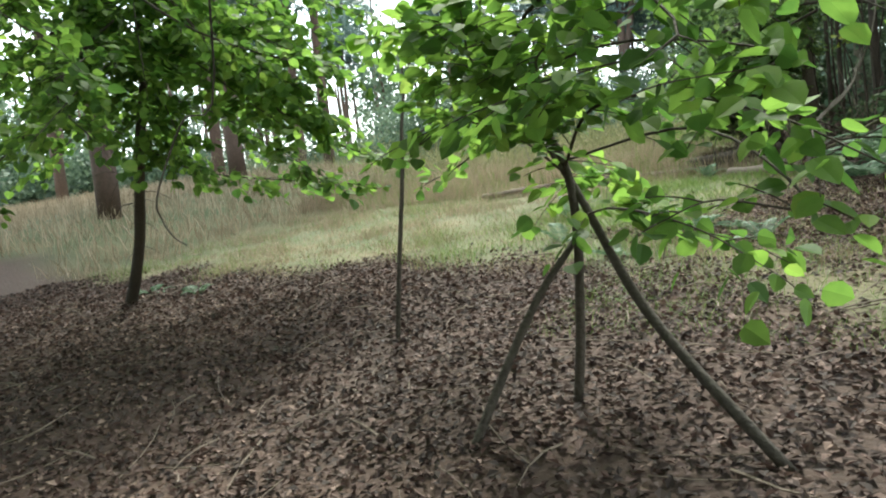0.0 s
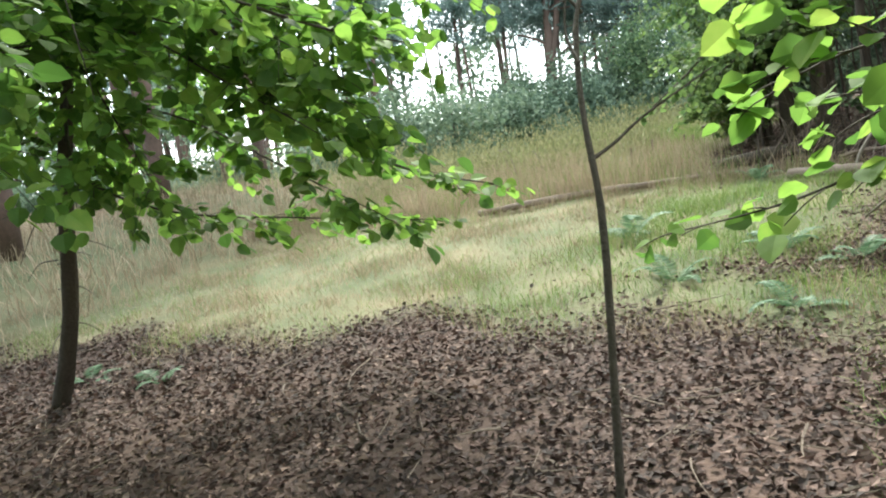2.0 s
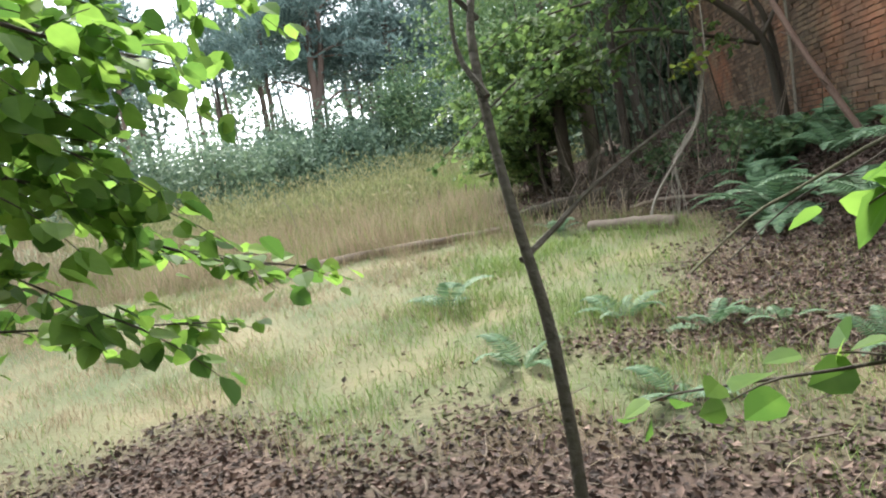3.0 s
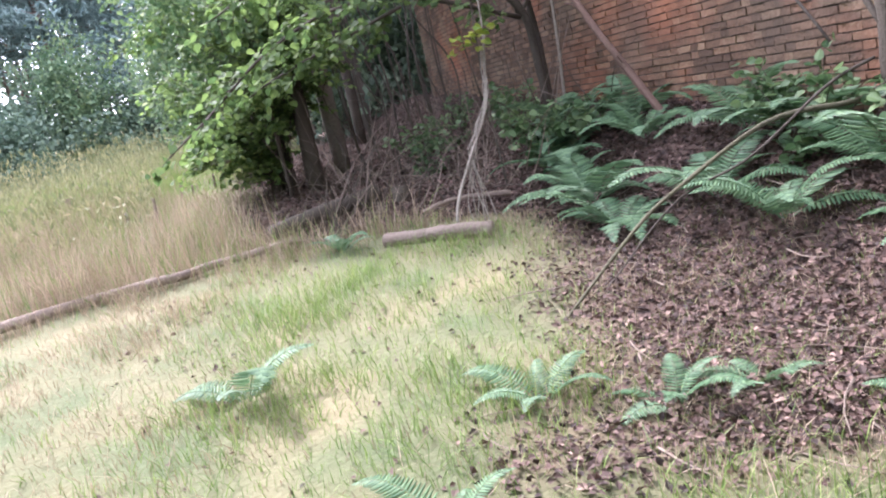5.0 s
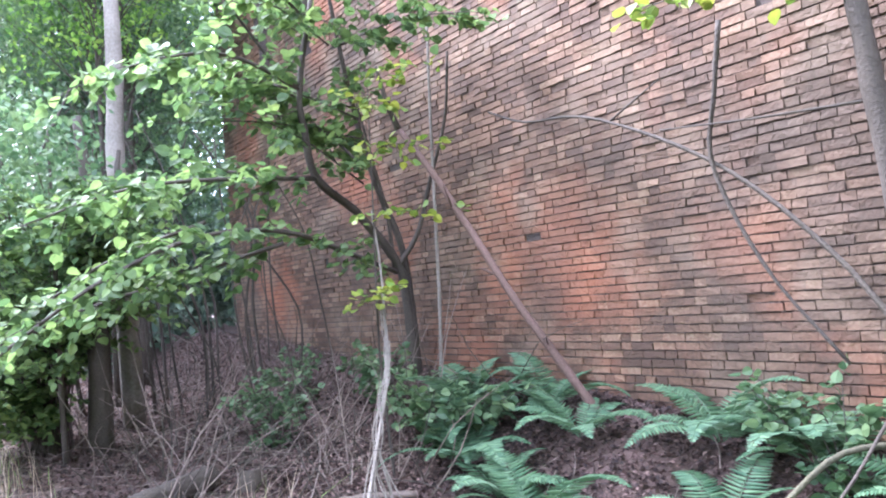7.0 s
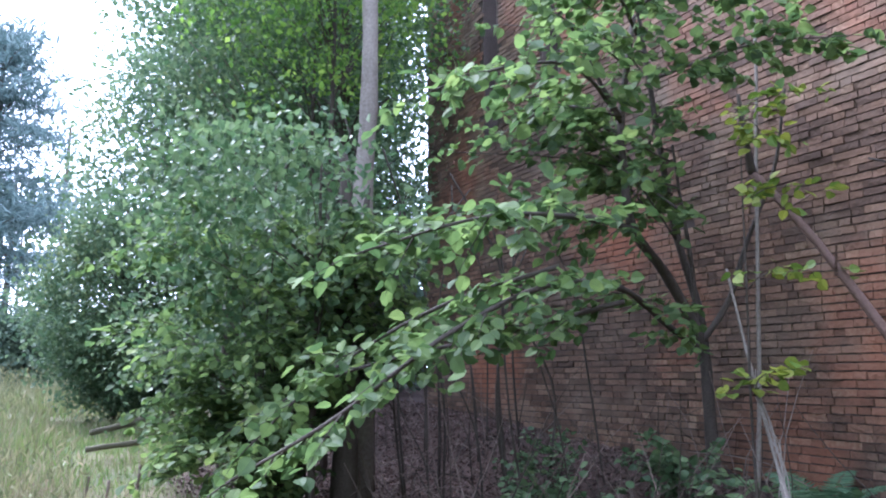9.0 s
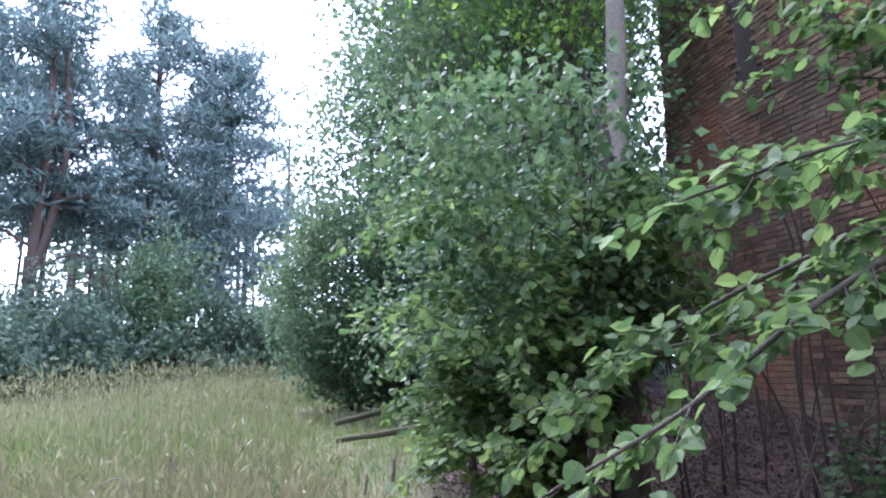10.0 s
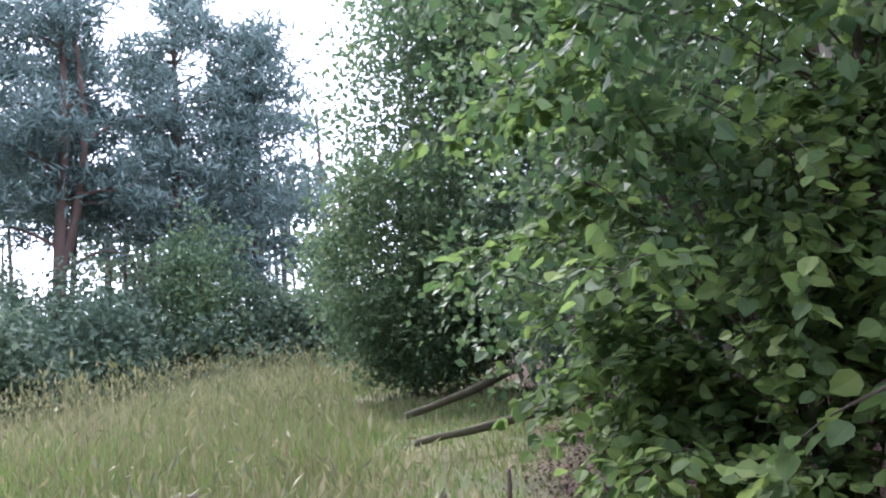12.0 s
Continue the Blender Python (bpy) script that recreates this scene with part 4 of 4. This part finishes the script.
for k in range(84):
    hw, hl = Geo(), Geo()
    a = rng.uniform(0, 2 * np.pi)
    rr, hh = rng.uniform(0.6, 1.5), (rng.uniform(0.75, 2.95) if k % 4 else rng.uniform(0.3, 0.9))
    if np.cos(a) - 0.3 * np.sin(a) > -0.25:
        hh = max(hh, rng.uniform(1.0, 2.8))
    rr *= (1.0 - 0.25 * (hh < 1.0)) * (0.85 if np.cos(a) > 0.35 else 1.0)
    out = np.array((np.cos(a) * rr, np.sin(a) * rr * 0.9, hh))
    b = np.array((rng.normal(0, 0.1), rng.normal(0, 0.1), 0.0))
    spray(hw, hl, [b, b * 0.7 + out * (0.3, 0.3, 0.65), out * (0.8, 0.8, 1.0), out * (1.15, 1.15, 0.95)], 0.009, 0.003, 17, 0.45, 0.085, start=0.3)
    part("foliage", hl, HAZEL, part("stem", hw, BARK, hz), "large soft hazel leaves")
for x, y, top, r in ((1.6, 13.81, 3.2, 0.03), (1.81, 14.13, 3.5, 0.035), (2.03, 13.71, 3.0, 0.025), (1.38, 14.89, 4.0, 0.03), (2.13, 15.21, 3.5, 0.03), (1.06, 14.24, 3.5, 0.025), (2.35, 13.17, 2.8, 0.02), (0.74, 15.32, 4.5, 0.04), (1.17, 16.28, 4.5, 0.04), (-0.01, 15.96, 4.5, 0.05), (0.9, 13.2, 2.6, 0.018), (1.3, 13.0, 2.9, 0.02), (1.7, 12.9, 2.4, 0.016), (0.6, 14.2, 3.2, 0.022), (1.0, 15.0, 3.6, 0.026), (1.5, 15.4, 3.2, 0.022), (2.2, 14.4, 3.4, 0.024), (2.5, 15.6, 3.2, 0.02), (2.0, 16.4, 3.8, 0.028), (0.4, 13.3, 1.9, 0.012)):
    gz = float(ground_z(x, y))
    stick("bare_shoot", [(x, y, gz - 0.05), (x - 0.12 + rng.normal(0, 0.08), y, gz + top * 0.35), (x - 0.25 + rng.normal(0, 0.18), y, gz + top * 0.7), (x - 0.3 + rng.normal(0, 0.35), y, gz + top)], r * 0.65, r * 0.3, "bare dark shoot in the shade of the wall", "sapling", BARK, 6, "bare shoots by the wall")


def leafy_tree(name, x, y, height, r, crown, material, label, bark=BARK, count=60, per=45, size=0.16, spread=0.35, lean=0.0, category="tree", group="", hollow=0.35, cut=-1.0):
    """A tree: tapered trunk, limbs that reach the clumps of its crown, and leaves in uneven clumps."""
    root = thing(name, on_ground(x, y), label, category, group)
    t, limb, leaf = Geo(), Geo(), Geo()
    tube(t, [(0, 0, 0), (lean * 0.3, 0.05, height * 0.35), (lean * 0.7, 0, height * 0.7), (lean, 0, height)], r, r * 0.3, 9)
    part("trunk", t, bark, root, smooth=True)
    for centre, radii in crown:
        c = clumps(leaf, centre, radii, count, per, size, spread, hollow, cut=cut)
        for q in c[::6]:
            s = np.clip(q[2] * 0.75 / height, 0.15, 0.95)
            p = np.array((lean * s, 0, height * s))
            tube(limb, [p, (p + q) / 2 + (0, 0, 0.1 * rng.random()), q], r * 0.22, r * 0.06, 5)
    tagged(part("branchwork", limb, bark, root), kind="stuff")
    part("crown", leaf, material, root)
    return root


leafy_tree("maple_tree", -0.77, 16.39, 4.2, 0.05, [((0.0, 0, 2.4), (1.3, 1.3, 1.7))], SHADE_LEAF, "leafy young maple at the wood's edge", count=80, per=60, size=0.085, spread=0.26, group="copse trees")
leafy_tree("birch_tree", -1.15, 24.34, 4.6, 0.07, [((0, 0, 2.5), (1.75, 1.5, 2.2)), ((0.5, 0.3, 1.4), (1.5, 1.3, 1.2))], BIRCH_LEAF, "round bushy young birch standing in the meadow", count=300, per=60, size=0.105, spread=0.26, group="copse trees", hollow=0.4)
leafy_tree("birch_tree", -0.4, 26.49, 8.0, 0.06, [((0.3, 0, 6.6), (2.2, 2, 2.6))], BIRCH_LEAF, "slender birch with a fine green crown", PALE_BARK, count=190, per=60, size=0.13, spread=0.4, group="copse trees")
leafy_tree("birch_tree", 0.74, 21.12, 9.5, 0.12, [((0.3, 0.5, 8.6), (2.6, 2, 2.8))], BIRCH_LEAF, "tall birch with a pale trunk above the bushes", PALE_BARK, count=240, per=60, size=0.14, spread=0.45, lean=0.5, group="copse trees")
leafy_tree("maple_tree", 1.92, 20.04, 7.0, 0.12, [((0, 0, 5.0), (2.4, 2.2, 3.0))], SHADE_LEAF, "leafy maple beyond the end of the wall", count=110, per=70, size=0.11, spread=0.4, group="copse trees")
leafy_tree("maple_tree", 0.63, 17.46, 6.5, 0.06, [((0, 0, 4.6), (1.9, 1.6, 2.2))], SHADE_LEAF, "leafy maple beside the wall", count=60, per=60, size=0.09, spread=0.3, group="copse trees")
leafy_tree("birch_tree", 2.78, 27.56, 12.0, 0.14, [((0, 0, 8.5), (3.4, 3, 4.5))], BIRCH_LEAF, "tall birch behind the copse", PALE_BARK, count=300, per=70, size=0.2, spread=0.55, group="copse trees")
leafy_tree("maple_tree", -0.66, 13.49, 3.6, 0.035, [((-0.4, 0.2, 2.9), (1.1, 1.0, 0.9))], SHADE_LEAF, "spreading leafy maple over the dark trunks", count=55, per=60, size=0.09, spread=0.28, group="copse trees")
leafy_tree("maple_tree", 0.5, 16.3, 9.0, 0.05, [((0, 0, 6.8), (2.0, 1.6, 2.0))], LIME, "leafy young lime above the bushes", count=110, per=60, size=0.09, spread=0.3, group="copse trees")

leafy_tree("maple_tree", 1.3, 17.9, 9.5, 0.11, [((-0.6, 0, 7.6), (2.5, 2.2, 2.2))], SHADE_LEAF, "tall leafy maple leaning over the wall", count=170, per=60, size=0.11, spread=0.38, group="copse trees")

leafy_tree("maple_tree", 2.6, 21.6, 11.0, 0.1, [((0, 0, 7.2), (2.0, 2.0, 4.6))], SHADE_LEAF, "tall leafy maple beyond the end of the wall", count=260, per=60, size=0.14, spread=0.42, group="copse trees")

for name, mat, count, label in (("brushwood", BARK, 190, "tangle of thin dark dead branches under the copse"), ("dead_brushwood", DEADWOOD, 210, "pale dry twigs and bramble stalks tangled under the copse")):
    brush = Geo()
    for k in range(count):
        x, y = rng.uniform(-0.7, 2.9), rng.uniform(10.2, 18) if k % 3 else rng.uniform(10.0, 13.5)
        gz, a, length, tilt = float(ground_z(x, y)), rng.uniform(0, 2 * np.pi), rng.uniform(0.3, 1.7), rng.uniform(0.05, 1.3)
        d = np.array((np.cos(a) * np.cos(tilt), np.sin(a) * np.cos(tilt), np.sin(tilt)))
        e = np.array((x, y, gz)) + d * length + (0, 0, -0.15 * length * np.cos(tilt))
        if e[0] < 3.0 and e[2] > gz:
            tube(brush, [(x, y, gz), np.array((x, y, gz)) + d * length * 0.5 + rng.normal(0, 0.06, 3), e], rng.uniform(0.003, 0.011), 0.002, 5, 5)
    tagged(part(name, brush, mat), label, "brushwood", kind="stuff")
for x, y, n, size, spread in ((1.1, 12.4, 9, 0.075, 0.7), (2.3, 12.0, 10, 0.085, 0.8), (1.9, 13.4, 8, 0.06, 0.8), (2.5, 7.2, 8, 0.08, 0.7), (2.75, 6.3, 8, 0.085, 0.8)):
    shrub = thing("leafy_shoots", on_ground(x, y), "low green leafy shoots among the ferns and dead leaves", "shrub", "shoots by the wall")
    for k in range(n):
        sw, sl = Geo(), Geo()
        a, r = rng.uniform(0, 2 * np.pi), spread * rng.uniform(0.35, 1.0)
        reach = 0.45 if x < 2.2 else 0.2
        spray(sw, sl, [(0, 0, 0), (reach * r * np.cos(a), 0.6 * r * np.sin(a), 0.4), (1.6 * reach * r * np.cos(a), r * np.sin(a), 0.4 + 0.3 * rng.random())], 0.006, 0.003, 8, 0.26, size)
        part("leaves", sl, SHADE_LEAF, part("shoot", sw, BARK, shrub))

# ---- pines and far woods ----
def pine(x, y, height, r, label, bare=0.3, wide=3.0, count=120, group="pines"):
    """A pine: a straight reddish trunk, long bare limbs, and flat tufts of needles."""
    root = thing("pine_tree", on_ground(x, y), label, "tree", group)
    t, limb, leaf = Geo(), Geo(), Geo()
    tube(t, [(0, 0, 0), (0.2, 0, height * 0.3), (0.5, 0, height * 0.65), (0.4, 0, height)], r, r * 0.25, 9)
    part("trunk", t, PINE_BARK, root, "reddish flaking pine trunk", smooth=True)
    for k in range(count):
        s = bare + (1 - bare) * rng.random() ** 1.25
        a = rng.uniform(0, 2 * np.pi)
        reach = wide * (1.12 - s) ** 0.5 * rng.uniform(0.25, 1.0)
        p = np.array((0.5 * s, 0, height * s))
        q = p + np.array((np.cos(a) * reach, np.sin(a) * reach, rng.uniform(-0.3, 0.9)))
        if k % 3 == 0:
            tube(limb, [p, (p + q) / 2 + (0, 0, 0.2), q], r * 0.2, 0.02, 5)
        n = 60
        at = q + rng.normal(0, 1, (n, 3)) * (0.5, 0.5, 0.15)
        leaves(leaf, at, rng.normal(0, 1, at.shape) + (0, 0, 0.5), rng.normal(0, 1, at.shape), rng.uniform(0.3, 0.7, n), SMALL * (1, 0.3, 1), SMALL_F)
    tagged(part("branchwork", limb, PINE_BARK, root), kind="stuff")
    part("crown", leaf, HAZY_NEEDLE, root, "blue-green needle tufts, paled for distance haze")
    return root


old_pine = pine(-13.01, 43.67, 20.0, 0.36, "tall forked old pine with reddish upper trunk", 0.44, 4.8, 125)
g = Geo()
tube(g, [(0.1, 0, 5.5), (0.9, 0, 8.5), (1.3, 0, 12.5), (0.9, 0, 17.0)], 0.22, 0.1, 8)
part("fork", g, PINE_BARK, old_pine, "reddish second stem", smooth=True)
for pts in ([(1.0, 0, 9.2), (3.0, 0, 9.6), (5.2, 0, 8.8)], [(0.3, 0, 7.0), (-1.5, 0, 8.0), (-3.0, 0, 7.9)], [(1.2, 0, 11.5), (3.0, 0, 12.6), (4.4, 0, 12.6)], [(0.2, 0, 6.0), (1.8, 0, 6.8), (3.0, 0, 6.5)], [(0.3, 0, 10.0), (-1.4, 0, 11.5), (-2.4, 0, 11.3)]):
    g = Geo()
    tube(g, pts, 0.09, 0.03, 6)
    part("bare_limb", g, PINE_BARK, old_pine, smooth=True)
pine(-5.3, 47.97, 17.5, 0.25, "broad dark pine with boughs down to the bushes", 0.2, 4.9, 230)
pine(-8.82, 46.35, 19.5, 0.28, "tall dark pine at the meadow's far edge", 0.32, 4.5, 150)
for x, y, h in ((-16, 44, 18), (-15, 50, 17), (-11, 52, 19), (-20, 46, 19), (-26, 45, 18), (-7, 55, 17), (-32, 40, 18), (-22, 38, 17), (-30, 30, 18), (-13.5, 47, 17), (-37, 34, 19), (-11.9, 7.6, 16), (-13.4, 12.5, 17)):
    pine(x, y, h, 0.17 if y > 20 else 0.24, "slim pine in the far wood", 0.48, 2.8, 62)
# extra dense pines, some out of view, added to block skylight from the west
for x, y, h in ((-17, 15, 18), (-14.5, 17.5, 17), (-19, 21, 19), (-20, 5, 18), (-21, 12, 19), (-16, -2, 18)):
    pine(x, y, h, 0.2, "tall pine along the meadow's side, set to cut skylight", 0.4, 3.8, 120)
for x, y, h, w in ((-6.9, 41, 7.2, 1.5), (-9.4, 40.5, 4.2, 1.6), (-13.5, 41, 4.2, 1.7), (-16.5, 40, 4.4, 1.9), (-4.2, 42, 4.0, 1.6), (-20, 38, 4.5, 2.0), (-2.2, 44, 4.0, 1.6), (-11.3, 40.5, 5.6, 1.5), (-8.0, 43, 6.0, 1.8), (-15, 42.5, 6.2, 1.8), (-24, 35, 5.0, 2.4), (-28, 31, 5.0, 2.4), (-13.2, 29, 3.6, 1.7), (-11.2, 32, 3.2, 1.5), (-12.6, 35, 4.4, 1.8), (-9.3, 36, 3.4, 1.6), (-17, 28, 4.6, 2.2), (-15.5, 33, 5.0, 2.0)):
    leafy_tree("willow_bush", x, y, h, 0.06, [((0, 0, h * 0.5), (w, w, h * 0.55))], BIRCH_LEAF if h > 7 else WOODS_LEAF, "grey-green bushy willow at the far edge of the meadow", count=90, per=60, size=0.2, spread=0.5, category="bush", group="far bushes")

far = Geo()
poles = Geo()
for k in range(150):
    a = rng.uniform(-1.35, 0.35)
    d = rng.uniform(50, 75)
    x, y = -2 + d * math.sin(a), 4 + d * math.cos(a)
    h = rng.uniform(9, 17)
    tube(poles, [(x, y, 0.8), (x + rng.normal(0, 0.3), y, h)], 0.16, 0.08, 5)
    if k % 4 == 0:
        clumps(far, (x, y, h * 0.85), (2.5, 2.5, 3.0), 26, 30, 0.5, 0.8)
for k in range(210):
    a = rng.uniform(-1.5, 0.3)
    d = rng.uniform(33, 50) if a > -0.8 else rng.uniform(26, 45)
    x, y = -2 + d * math.sin(a), 6 + d * math.cos(a)
    if x > -3.5 and y < 42:
        continue
    h = rng.uniform(1.4, 3.4)
    clumps(far, (x, y, float(ground_z(x, y)) + h * 0.5), (1.6, 1.6, h * 0.75), 26, 36, 0.26, 0.4, 0.3)
for k in range(46):
    x, y = rng.uniform(1.2, 11), rng.uniform(19.5, 34)
    h = rng.uniform(2.5, 8)
    clumps(far, (x, y, 0.8 + h * 0.5), (1.3, 1.3, h * 0.55), 40, 40, 0.22, 0.4, 0.3)
tagged(part("far_woods", far, WOODS_LEAF), "dense dark thicket closing the meadow's far side", "woods", kind="stuff")
tagged(part("far_trunks", poles, PINE_BARK), "slim bare trunks of the far wood", "woods", kind="stuff")

# unseen wood added behind the path's start, to darken the ground ahead
behind = Geo()
for k in range(52):
    a = rng.uniform(1.9, 4.4)
    d = rng.uniform(17, 36)
    x, y = -1 + d * math.sin(a), d * math.cos(a)
    h = rng.uniform(9, 16)
    clumps(behind, (x, y, -1.5 + h * 0.55), (2.8, 2.8, h * 0.5), 46, 30, 0.5, 0.8, 0.3)
tagged(part("woods_behind", behind, WOODS_LEAF), "dense unseen wood added behind the path's start to cut skylight", "woods", kind="stuff")

# ---- single bricks of the wall's nearest stretch ----
shared = {}
for y0, y1, z0, x in singles:
    key = round((y1 - y0) * 200)
    if key not in shared:
        g = Geo()
        half = key / 400
        v, f = brick_corners(-half, half, 0.006, COURSE - 0.007, WALL_X)
        g.add(v, f)
        shared[key] = g.mesh("brick", BRICK_PIECE)
    b = new("brick", shared[key])
    b.location = (x - WALL_X, (y0 + y1) / 2, z0)
    b.parent = wall
